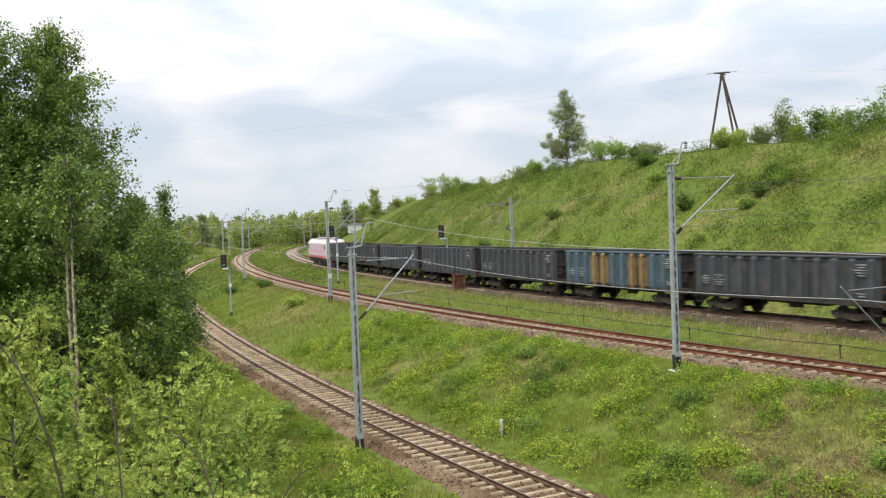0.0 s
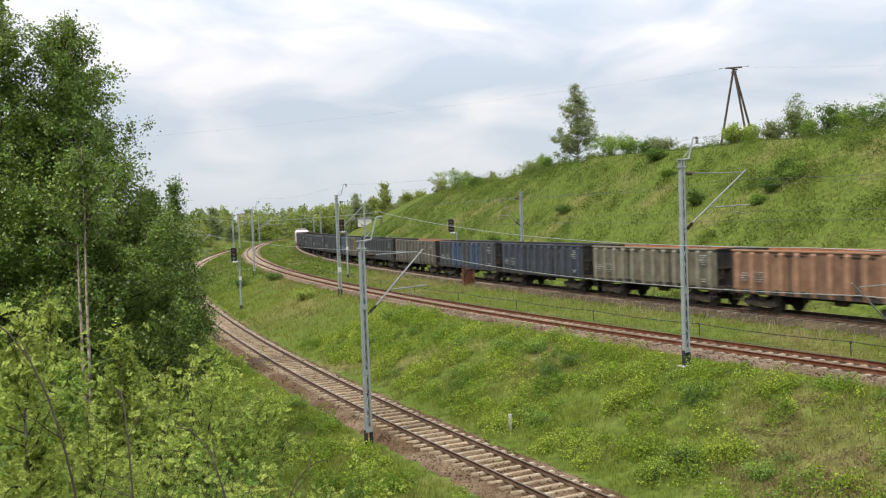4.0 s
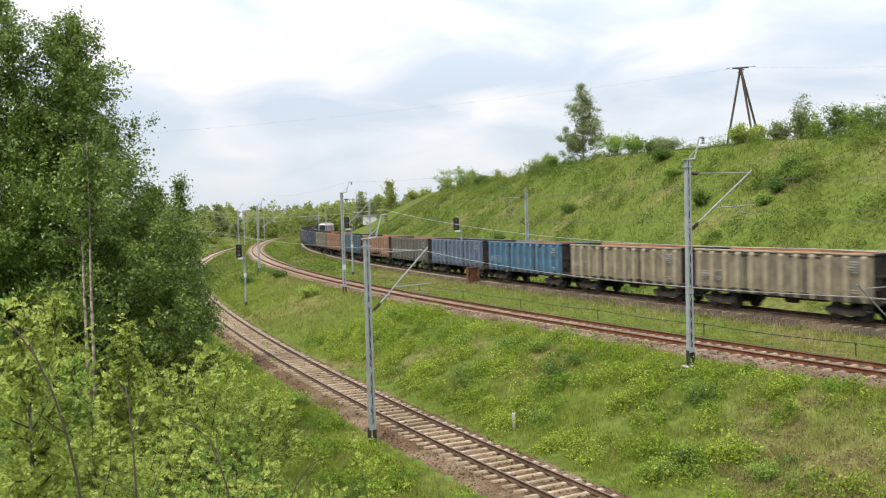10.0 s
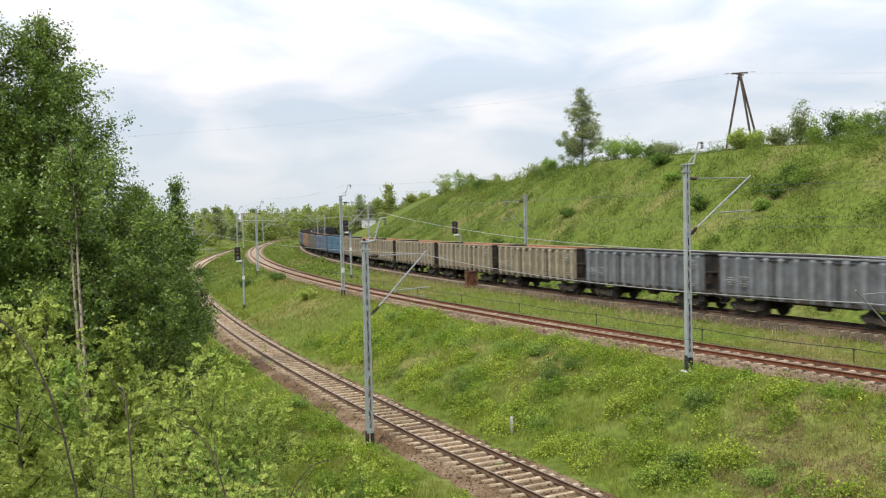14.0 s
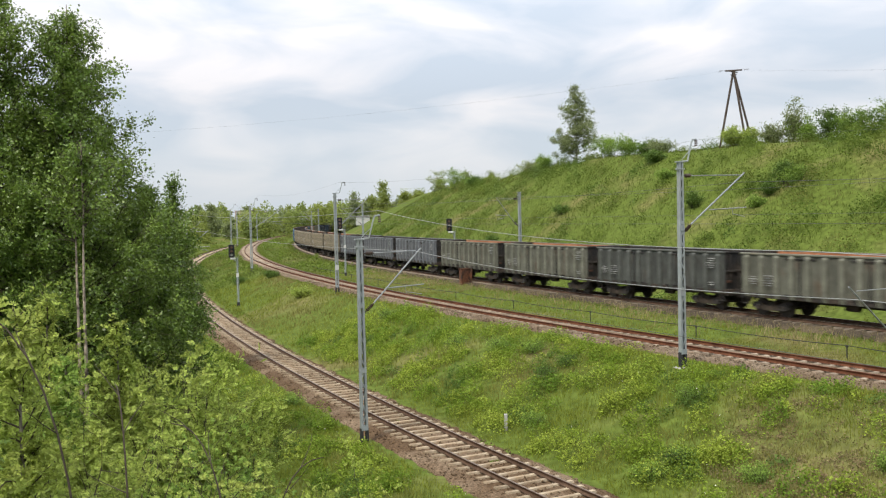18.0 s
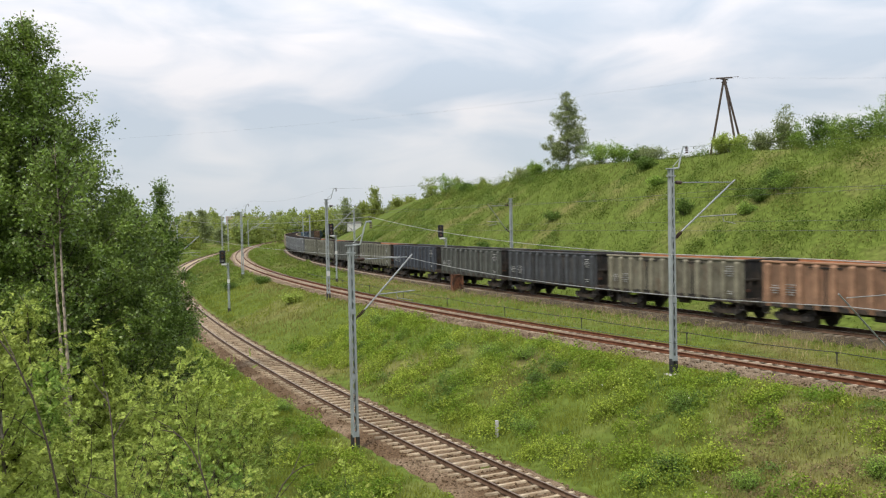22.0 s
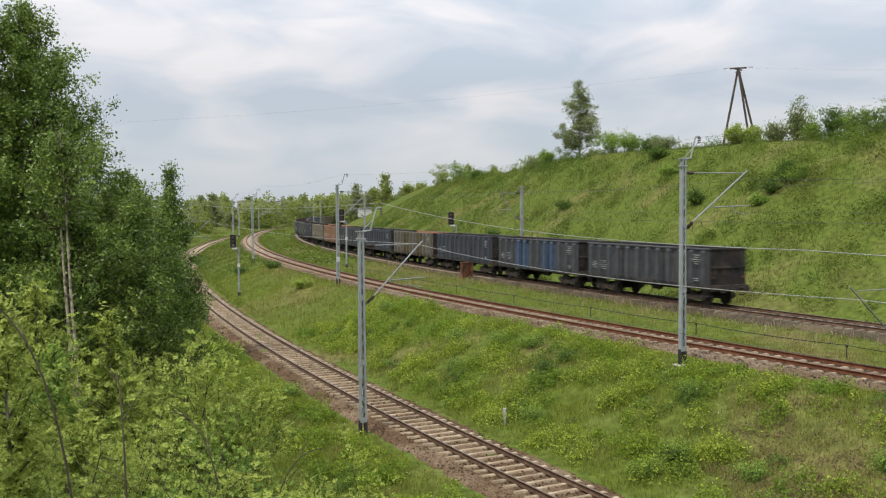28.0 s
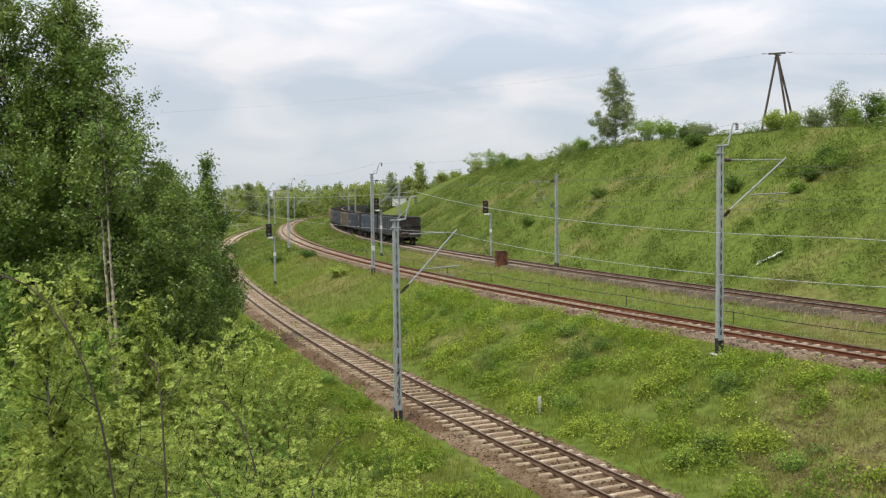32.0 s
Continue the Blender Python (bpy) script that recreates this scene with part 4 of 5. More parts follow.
def tree(name, label, x, y, height, reach, crown_low, leaves, leaf_size, mat, seed, kind="tree", limbs=46, taper=0.75, rise=0.5, trunk_r=None, z=None, group="trees", bark=None, clump=0.5, lean=(0, 0), fullness=0.55, split=False, sprays=False, droop=0.3):
    """Tapered trunk, limbs and a crown of many leaves in uneven clumps. taper: how fast the crown narrows upwards."""
    rng = np.random.default_rng(seed)
    z = ground_at(x, y) if z is None else z
    t = thing(name, label, kind, pose(x, y, z - 0.1), group)
    n = 9
    spine = np.stack([lean[0] * np.linspace(0, 1, n) ** 1.5 * height + np.cumsum(rng.normal(0, 0.012 * height / n, n)),
                      lean[1] * np.linspace(0, 1, n) ** 1.5 * height + np.cumsum(rng.normal(0, 0.012 * height / n, n)), np.linspace(0, height * 0.96, n)], 1)
    r = trunk_r or height * 0.011
    part("trunk", mesh_of("trunk", *tube(spine, np.linspace(r, r * 0.12, n), 8)), bark or BARK, t)
    bones, centres = [], []
    for i in range(limbs):
        h = crown_low + (1 - crown_low) * ((i + rng.uniform(0, 1)) / limbs) ** 0.9
        u = (h - crown_low) / (1 - crown_low)
        shape = (fullness + (1 - fullness) * math.sin(min(1, u * 2.6) * math.pi / 2)) * (1 - u) ** taper
        length = reach * max(0.1, shape) * rng.uniform(0.6, 1.18)
        at = np.array([np.interp(h * height, spine[:, 2], spine[:, k]) for k in range(3)])
        L = limb_points(at, rng.uniform(0, 6.283), rise + 0.5 * u + rng.normal(0, 0.15), length, rng)
        bone = tube(L, np.linspace(r * 0.3 * (1 - 0.7 * u) + 0.006, 0.005, len(L)), 5)
        if split:
            part("limb", mesh_of("limb", *bone), bark or TWIG, t)
        else:
            bones.append(bone)
        for _ in range(max(2, int(5 * length / reach) + 1)):
            f = rng.uniform(0.25, 1.0)
            c = np.array([np.interp(f, np.linspace(0, 1, len(L)), L[:, k]) for k in range(3)])
            centres.append((c + rng.normal(0, 0.16 * length * 0.5, 3), length))
    top = spine[-1]
    for _ in range(4):
        centres.append((top + rng.normal(0, 0.02 * height, 3), reach * 0.15))
    if bones:
        tagged(part("branch_work", mesh_of("branch_work", *joined(bones)), bark or TWIG, t), kind="stuff")
    w = np.array([max(c[1], 0.12 * reach) for c in centres])
    share = rng.multinomial(leaves, w / w.sum())
    C = np.concatenate([c[0] + rng.normal(0, 1, (k, 3)) * clump * (0.5 + 0.7 * rng.uniform()) * np.array([1, 1, 0.75]) for c, k in zip(centres, share)])
    C = C[C[:, 2] > 0.1]
    shape = leaf_sprays(C, rng.normal(0, 1, C.shape) + np.array([0, 0, -0.2]), leaf_size, rng) if sprays else leaf_quads(C, leaf_size, rng, droop=droop)
    part("crown", mesh_of("crown", *shape), mat, t)
    return t


def birch(name, label, x, y, height, reach, crown_low, leaves, leaf_size, mat, seed, profile, limbs=110, trunk_r=0.13, split=False, lean=(0, 0), twigs=7):
    """A birch: pale trunk, limbs that rise and then nod, fine twigs along them, small leaves hanging in sprays from the twigs. profile: crown radius from its foot to its top."""
    rng = np.random.default_rng(seed)
    z = ground_at(x, y)
    t = thing(name, label, "tree", pose(x, y, z - 0.1), "trees")
    n = 12
    k = np.linspace(0, 1, n)
    spine = np.stack([lean[0] * k ** 1.5 * height + np.cumsum(rng.normal(0, 0.012 * height / n, n)), lean[1] * k ** 1.5 * height + np.cumsum(rng.normal(0, 0.012 * height / n, n)), k * height * 0.97], 1)
    part("trunk", mesh_of("trunk", *tube(spine, np.linspace(trunk_r, trunk_r * 0.1, n), 9)), BIRCH_BARK, t)
    at_u = np.linspace(0, 1, len(profile))
    bones, tips, lengths = [], [], []
    for i in range(limbs):
        u = ((i + rng.uniform(0, 1)) / limbs) ** 0.85
        h = crown_low + (1 - crown_low) * u
        length = reach * float(np.interp(u, at_u, profile)) * rng.uniform(0.7, 1.06) + 0.25
        start = np.array([np.interp(h * height * 0.93, spine[:, 2], spine[:, q]) for q in range(3)])
        a, up = rng.uniform(0, 6.283), 0.35 + 0.75 * u + rng.normal(0, 0.12)
        P, d = [start], np.array([math.cos(a) * math.cos(up), math.sin(a) * math.cos(up), math.sin(up)])
        for j in range(7):
            d = d + rng.normal(0, 0.1, 3) + np.array([0, 0, 0.05 - 0.05 * j * (1 - u)])
            d /= np.linalg.norm(d)
            P.append(P[-1] + d * length / 6.2)
        P = np.array(P)
        bone = tube(P, np.linspace(trunk_r * 0.26 * (1 - 0.75 * u) + 0.006, 0.004, len(P)), 5)
        if split:
            part("limb", mesh_of("limb", *bone), TWIG, t)
        else:
            bones.append(bone)
        for j in range(max(3, int(twigs * (0.3 + length / reach)))):
            f = rng.uniform(0.22, 1.0)
            c = np.array([np.interp(f, np.linspace(0, 1, len(P)), P[:, q]) for q in range(3)])
            L = limb_points(c, a + rng.normal(0, 1.0), rng.uniform(-0.35, 0.75), length * rng.uniform(0.14, 0.34) + 0.15, rng, 4, 0.22)
            bones.append(tube(L[::2], (0.007, 0.005, 0.003), 3))
            tips.append(L)
            lengths.append(np.linalg.norm(L[-1] - L[0]))
    tagged(part("branch_work", mesh_of("branch_work", *joined(bones)), TWIG, t), kind="stuff")
    tips, w = np.array(tips), np.array(lengths) ** 0.8
    pick = np.repeat(np.arange(len(w)), rng.multinomial(leaves, w / w.sum()))
    f = rng.uniform(0.1, 1.0, leaves) * 4
    j = np.minimum(f.astype(int), 3)
    C = tips[pick, j] + (tips[pick, j + 1] - tips[pick, j]) * (f - j)[:, None]
    C = C + rng.normal(0, 1, C.shape) * np.array([0.11, 0.11, 0.12]) - np.array([0, 0, 1.0]) * rng.exponential(0.1, leaves)[:, None]
    part("crown", mesh_of("crown", *leaf_quads(C[C[:, 2] > 0.1], leaf_size, rng, droop=0.1, slim=0.66)), mat, t)
    return t


def bush(name, label, x, y, height, reach, leaves, leaf_size, mat, seed, stems=9, group="bushes", kind="bush", z=None, clump=0.28, twigs=6, sprays=0, droop=0.1):
    """Several stems from one root, each with side twigs and leaves."""
    rng = np.random.default_rng(seed)
    z = ground_at(x, y) if z is None else z
    t = thing(name, label, kind, pose(x, y, z - 0.08), group)
    bones, centres = [], []
    for i in range(stems):
        a, out = rng.uniform(0, 6.283), rng.uniform(0.15, 1.0)
        tip_h = height * (1 - 0.45 * out ** 2) * rng.uniform(0.75, 1.08)
        n = 7
        k = np.linspace(0, 1, n)[:, None]
        P = np.concatenate([np.cos(a) * reach * out * k ** 1.3, np.sin(a) * reach * out * k ** 1.3, tip_h * k], 1) + rng.normal(0, 0.03 * height, (n, 3)) * k
        bones.append(tube(P, np.linspace(0.012 * height ** 0.7, 0.004, n), 4))
        for _ in range(twigs):
            f = rng.uniform(0.25, 1)
            c = np.array([np.interp(f, k[:, 0], P[:, q]) for q in range(3)])
            L = limb_points(c, rng.uniform(0, 6.283), rng.uniform(0.0, 0.9), reach * rng.uniform(0.2, 0.5), rng, 4)
            bones.append(tube(L[::2], np.linspace(0.008, 0.003, 3), 3))
            centres += [L[2], L[4]]
    tagged(part("stem_work", mesh_of("stem_work", *joined(bones)), TWIG, t), kind="stuff")
    centres = np.array(centres)
    pick = rng.integers(0, len(centres), leaves)
    spread = clump * rng.uniform(0.5, 1.4, len(centres))
    C = centres[pick] + rng.normal(0, 1, (leaves, 3)) * spread[pick][:, None] * np.array([1, 1, 0.65])
    if sprays:
        heart = np.array([0, 0, 0.45 * height])
        A = (C - heart) / reach * 0.7 + rng.normal(0, 0.55, C.shape) + np.array([0, 0, 0.15])
        shape = leaf_sprays(C, A, leaf_size, rng)
    else:
        shape = leaf_quads(C[C[:, 2] > 0.03], leaf_size, rng, droop=droop)
    part("foliage", mesh_of("foliage", *shape), mat, t)
    return t


def scatter(where, n, seed):
    """n places inside a rectangle x0, x1, y0, y1 with their ground height."""
    rng = np.random.default_rng(seed)
    x, y = rng.uniform(where[0], where[1], n), rng.uniform(where[2], where[3], n)
    return x, y, rng


def blades(name, label, x, y, height, width, mat, seed, lean=0.35):
    """Grass: one thin tapering blade at each place."""
    rng = np.random.default_rng(seed)
    n = len(x)
    z = ground_height(x, y)
    a = rng.uniform(0, 6.283, n)
    h = height * rng.uniform(0.5, 1.3, n)
    wx, wy = np.cos(a) * width * 0.5, np.sin(a) * width * 0.5
    lx, ly = rng.normal(0, lean, n) * h, rng.normal(0, lean, n) * h
    verts = np.stack([np.stack([x - wx, y - wy, z - 0.03], -1), np.stack([x + wx, y + wy, z - 0.03], -1), np.stack([x + lx, y + ly, z + h], -1)], 1).reshape(-1, 3)
    ob = new(name, mesh_of(name, verts, np.arange(3 * n).reshape(-1, 3)))
    ob.data.materials.append(mat)
    return tagged(ob, label, "grass", kind="stuff")


def stones(name, label, line, s0, s1, n, edges, mat, seed):
    """Loose ballast stones strewn beside and between the rails."""
    rng = np.random.default_rng(seed)
    s = rng.uniform(s0, s1, n)
    d = rng.choice([-1, 1], n) * rng.uniform(edges[0], edges[1], n)
    x, y, z, th = (np.interp(s, line[0], line[i]) for i in (1, 2, 3, 4))
    top = np.interp(np.abs(d), (0, 1.45, 1.8, 2.2, 2.6), (-0.22, -0.21, -0.27, -0.41, -0.6))
    C = np.stack([x + d * np.sin(th), y - d * np.cos(th), z + top], -1)
    unit = np.array([(1, 0, 0), (0, 1, 0), (-1, 0, 0), (0, -1, 0), (0, 0, 1), (0, 0, -1)], float)
    size = rng.uniform(0.025, 0.06, (n, 1, 1)) * rng.uniform(0.6, 1.2, (n, 6, 1))
    verts = (C[:, None] + unit[None] * size + rng.normal(0, 0.008, (n, 6, 3))).reshape(-1, 3)
    tri = np.array([(0, 1, 4), (1, 2, 4), (2, 3, 4), (3, 0, 4), (1, 0, 5), (2, 1, 5), (3, 2, 5), (0, 3, 5)])
    ob = new(name, mesh_of(name, verts, (tri[None] + 6 * np.arange(n)[:, None, None]).reshape(-1, 3)))
    ob.data.materials.append(mat)
    return tagged(ob, label, "stones", kind="stuff")


def tufts(name, label, x, y, size, leaves, leaf_size, mat, seed, tall=0.8):
    """Low weeds: a mound of small leaves at each place, thickest near its skin, joined."""
    rng = np.random.default_rng(seed)
    n = len(x)
    grow = size * rng.uniform(0.45, 1.5, n)
    k = (leaves * (grow / size) ** 1.6 * rng.uniform(0.7, 1.3, n)).astype(int) + 4
    who = np.repeat(np.arange(n), k)
    o = rng.normal(size=(len(who), 3))
    o /= np.linalg.norm(o, axis=1)[:, None]
    o *= (rng.uniform(0.12, 1.0, len(who)) ** 0.45)[:, None] * (1 + 0.25 * np.sin(3 * o[:, :1] + 2.2 * who[:, None]))
    px, py = x[who] + o[:, 0] * grow[who], y[who] + o[:, 1] * grow[who]
    C = np.stack([px, py, ground_height(px, py) + np.abs(o[:, 2]) * grow[who] * tall * rng.uniform(0.6, 1.15, n)[who] + 0.02], -1)
    ob = new(name, mesh_of(name, *leaf_quads(C, leaf_size, rng, droop=0.5)))
    ob.data.materials.append(mat)
    return tagged(ob, label, "weeds", kind="stuff")


def wood(name, label, a0, a1, near, far, n, leaf, mat, seed, low, high, m=90):
    """A far wood seen from a distance: crowns side by side, joined, with an uneven top."""
    rng = np.random.default_rng(seed)
    a, d = np.radians(rng.uniform(a0, a1, m)), rng.uniform(near, far, m)
    h, r = rng.uniform(low, high, m), rng.uniform(4, 8, m)
    x, y = np.sin(a) * d, np.cos(a) * d
    z = ground_height(x, y)
    who = rng.integers(0, m, n)
    o = rng.normal(size=(n, 3))
    o /= np.linalg.norm(o, axis=1)[:, None]
    o *= rng.uniform(0.6, 1.0, (n, 1)) * (1 + 0.18 * np.sin(5 * o[:, :1] + who[:, None]))
    C = np.stack([x[who] + o[:, 0] * r[who], y[who] + o[:, 1] * r[who], z[who] + h[who] * (0.5 + 0.5 * o[:, 2])], -1)
    ob = new(name, mesh_of(name, *leaf_quads(C, leaf, rng)))
    ob.data.materials.append(mat)
    return tagged(ob, label, "wood", kind="stuff")


# ---- the place ----
railway("track_lower", "single railway track with concrete sleepers on brown ballast", LOWER, -70, 275, BALLAST, RAIL_BROWN, SLEEPER, (-12, 120), HEAD_BROWN)
railway("track_upper", "rusty railway track with pale sleepers in stone ballast", UPPER, -110, 400, BALLAST_STONE, RAIL_RUST, SLEEPER_PALE, (8, 130), HEAD_RUST)
railway("track_freight", "railway track with dark ballast, overgrown at the edges", FREIGHT, -655, 480, BALLAST_DARK, RAIL_BROWN, SLEEPER_DARK, (55, 110), HEAD_WORN)

CONTACT, CARRIER = 5.5, 7.3
LINES = ((LOWER, "lower"), (UPPER, "upper"), (FREIGHT, "freight"))


def track_heading(line, x, y):
    s, d, z = beside(line, np.array([x]), np.array([y]))
    return float(s[0]), float(d[0]), float(np.interp(s[0], line[0], line[4]))


masts = {"lower": [], "upper": [], "freight": []}


def mast_beside(line, key, x, y, height, **more):
    s, d, th = track_heading(line, x, y)
    masts[key].append(s)
    toward = th - math.pi / 2 if d < 0 else th + math.pi / 2
    return lattice_mast(x, y, toward, height, arm=abs(d), **more)


mast_beside(LOWER, "lower", -1.9, 37.9, 8.2)
for s in (-3.0,):
    x, y, z, th = along(LOWER, s, 3.0)
    mast_beside(LOWER, "lower", x, y, 7.65, thin=0.5)
for s in (72, 128, 185):
    x, y, z, th = along(LOWER, s, -2.9)
    mast_beside(LOWER, "lower", x, y, 8.2)
mast_beside(UPPER, "upper", 11.4, 38.8, 8.5)
mast_beside(UPPER, "upper", -6.0, 80.6, 8.5, plate=True)
mast_beside(UPPER, "upper", -19.3, 118.0, 8.2)
for s in (-12, 175, 228, 290):
    x, y, z, th = along(UPPER, s, -3.2)
    mast_beside(UPPER, "upper", x, y, 8.3)
mast_beside(FREIGHT, "freight", 9.96, 82.5, 8.2, plate=True, bracket=0)
for s in (50, 168, 222, 280):
    x, y, z, th = along(FREIGHT, s, 2.9)
    mast_beside(FREIGHT, "freight", x, y, 8.2, bracket=0)

for line, key in LINES:
    stops = sorted(masts[key])
    stops = [stops[0] - 60] + stops + [stops[-1] + 60]
    low, high = [], []
    for i, s in enumerate(stops):
        x, y, z, th = along(line, s, 0.2 if i % 2 else -0.2)
        low.append((x, y, z + CONTACT))
        x, y, z, th = along(line, s)
        high.append((x, y, z + (6.9 if key == "lower" and s < 5 else CARRIER)))
    tone, r = (WIRE_PALE, 0.01) if key == "lower" else (WIRE, 0.009)
    wire("contact_wire", low, 0.008, WIRE, "thin dark contact wire above the rails")
    wire("carrier_wire", high, r, tone, "sagging carrier cable above the contact wire", 0.3)
    if key == "upper":
        wire("feeder_wire", [along(line, s, -2.3, 9.1)[:3] for s in stops], 0.004, WIRE, "feeder cable along the mast tops", 0.5)
    if key == "lower":
        wire("feeder_wire", [along(line, s, -1.6, 8.0 if s < 5 else 9.0)[:3] for s in stops], 0.01, WIRE_PALE, "pale feeder cable along the mast tops", 0.35)
# return cable on low pegs between the tracks
pegs = [(s, along(UPPER, s, 3.0)) for s in range(-10, 120, 9)]
for s, (x, y, z, th) in pegs:
    peg = thing("cable_peg", "short dark steel peg carrying a cable", "peg", pose(x, y, ground_at(x, y)), "cable pegs")
    part("peg_post", rods([((0, 0, -0.1), (0, 0, 0.55), 0.025)], 6), BITUMEN, peg)
    part("peg_clip", boxes([((0, 0, 0.56), (0.09, 0.09, 0.06))]), BITUMEN, peg)
wire("ground_cable", [(x, y, ground_at(x, y) + 0.6) for s, (x, y, z, th) in pegs], 0.02, BLACK, "black cable strung between low pegs", 0.08)

TO_EYE = lambda x, y: math.atan2(-y, -x)
signal(-16.3, 91.2, TO_EYE(-16.3, 91.2), 5.9, pale=2)
signal(-6.8, 104.2, TO_EYE(-6.8, 104.2), 6.4)
signal(4.79, 94.1, TO_EYE(4.79, 94.1), 6.0, mast_plate=True)

# a rusted relay cabinet by the freight track
cx, cy = 5.17, 84.2
cab = thing("relay_cabinet", "rusted open steel relay cabinet beside the track", "cabinet", pose(cx, cy, ground_at(cx, cy), 0, 0, 24))
cab.scale = (0.84, 0.84, 1.0)
part("cabinet_body", boxes([((0, 0.1, 0.75), (1.1, 0.5, 1.3)), ((0, 0.1, 1.43), (1.2, 0.62, 0.06)), ((0, 0.1, 0.06), (1.16, 0.56, 0.16))], 0.02), RUST, cab)
part("cabinet_door", boxes([((-0.28, -0.17, 0.75), (0.5, 0.03, 1.2)), ((-0.28, -0.2, 1.1), (0.08, 0.03, 0.06))], 0.005), RUST, cab)
part("cabinet_door", boxes([((0.52, -0.36, 0.75), (0.03, 0.45, 1.2))], 0.005), RUST, cab)

stake = thing("marker_post", "small pale concrete marker post in the grass", "post", pose(3.85, 38.0, ground_at(3.85, 38.0)))
part("stone", boxes([((0, 0, 0.2), (0.13, 0.13, 0.95))], 0.015), CONCRETE, stake)

# timber A-frame pole on the crest
TIMBER = material("old_timber", (0.055, 0.042, 0.035), 0.9, grain=0.3, grain_scale=3)
px, py = 34.8, 98.6
pz = ground_at(px, py) - 0.5
pole = thing("power_pole", "timber A-frame power line pole on the hill crest", "power pole", pose(px, py, pz, 0, 0, -20))
for foot in ((-1.55, 0, 0), (1.3, 0, 0), (2.0, 0.9, 0)):
    part("leg", rods([(foot, (0, 0, 8.5), 0.115)], 10), TIMBER, pole)
part("crossarm", boxes([((0, 0, 8.5), (1.7, 0.13, 0.15)), ((0, 0, 8.05), (0.6, 0.1, 0.1))], 0.01), TIMBER, pole)
part("crossarm", boxes([((0, 0.1, 8.38), (1.5, 0.12, 0.13), Matrix.Rotation(radians(62), 4, "Z"))], 0.01), TIMBER, pole)
for dx in (-0.8, 0, 0.8):
    for way in (-1, 1):
        bm = rods([((dx, 0, 8.58), (dx + way * 0.75, 0.1, 8.52 + 0.05 * way), 0.012)], 5)
        for i in range(4):
            c = dx + way * (0.3 + 0.1 * i)
            rod(bm, (c, 0.05, 8.55), (c + way * 0.05, 0.05, 8.55), 0.06, 0.04)
        part("insulator", bm, PORCELAIN, pole, "brown strain insulator string")
for dx in (-1.1, 0, 1.1):
    a = Matrix.Rotation(radians(-20), 4, "Z") @ Vector((dx * 0.7, 0.1, 8.53))
    p = Vector((px, py, pz)) + a
    wire("power_line", [tuple(p + Vector((-170, 60, 1))), tuple(p), tuple(p + Vector((120, -45, 4)))], 0.0015, WIRE, "thin overhead power line", 3.6)

# far blocks of flats and a site hut on the slope
PLASTER = material("pink_plaster", (0.363, 0.2772, 0.2442), 0.9, grain=0.1, grain_scale=0.3)
PLASTER_PALE = material("pale_plaster", (0.4092, 0.396, 0.3762), 0.9, grain=0.1, grain_scale=0.3)
for bx, by, wd, ht, mat in ((-121, 700, 9, 10.5, PLASTER), (-108, 705, 11, 9.5, PLASTER_PALE)):
    block = thing("apartment_building", "distant plastered block of flats above the trees", "building", pose(bx, by, 4, 0, 0, 10), "distant buildings")
    part("wall", boxes([((0, 0, ht / 2), (wd, 10, ht))]), mat, block)
    part("roof", boxes([((0, 0, ht + 0.2), (wd + 0.6, 10.6, 0.4))]), PLASTER, block)
    for i in range(int(wd // 3)):
        for j in range(int(ht // 3)):
            part("window", boxes([((-wd / 2 + 1.7 + 3 * i, -5.02, 1.7 + 3 * j), (1.5, 0.06, 1.4))]), GLASS_DARK, block)
hx, hy = -10.6, 232.0
hut = thing("site_hut", "small white cabin on the grassy slope", "hut", pose(hx, hy, ground_at(hx, hy) - 0.1, 0, 0, 8))
part("cabin", boxes([((0, 0, 1.0), (3.2, 2.4, 2.0))], 0.04), WHITE, hut)
part("cabin_roof", boxes([((0, 0, 2.06), (3.5, 2.7, 0.14))], 0.02), ROOF_GREY, hut)

# a torn sheet of plastic film caught on the slope
fx, fy = 22.6, 67.9
film_ob = thing("plastic_sheet", "torn white plastic sheet lying on the slope", "litter", pose(fx, fy, ground_at(fx, fy) + 0.1))
rs = random.Random(8)
bm = bmesh.new()
grid = [[bm.verts.new((0.25 * i + rs.uniform(-0.1, 0.1), 0.16 * j + rs.uniform(-0.1, 0.1), 0.12 * i + rs.uniform(0.0, 0.16))) for j in range(4)] for i in range(9)]
for i in range(8):
    for j in range(3):
        if rs.random() < 0.8:
            bm.faces.new((grid[i][j], grid[i + 1][j], grid[i + 1][j + 1], grid[i][j + 1]))
part("sheet", bm, WHITE, film_ob)

# ---- greenery ----
SWAYING = []
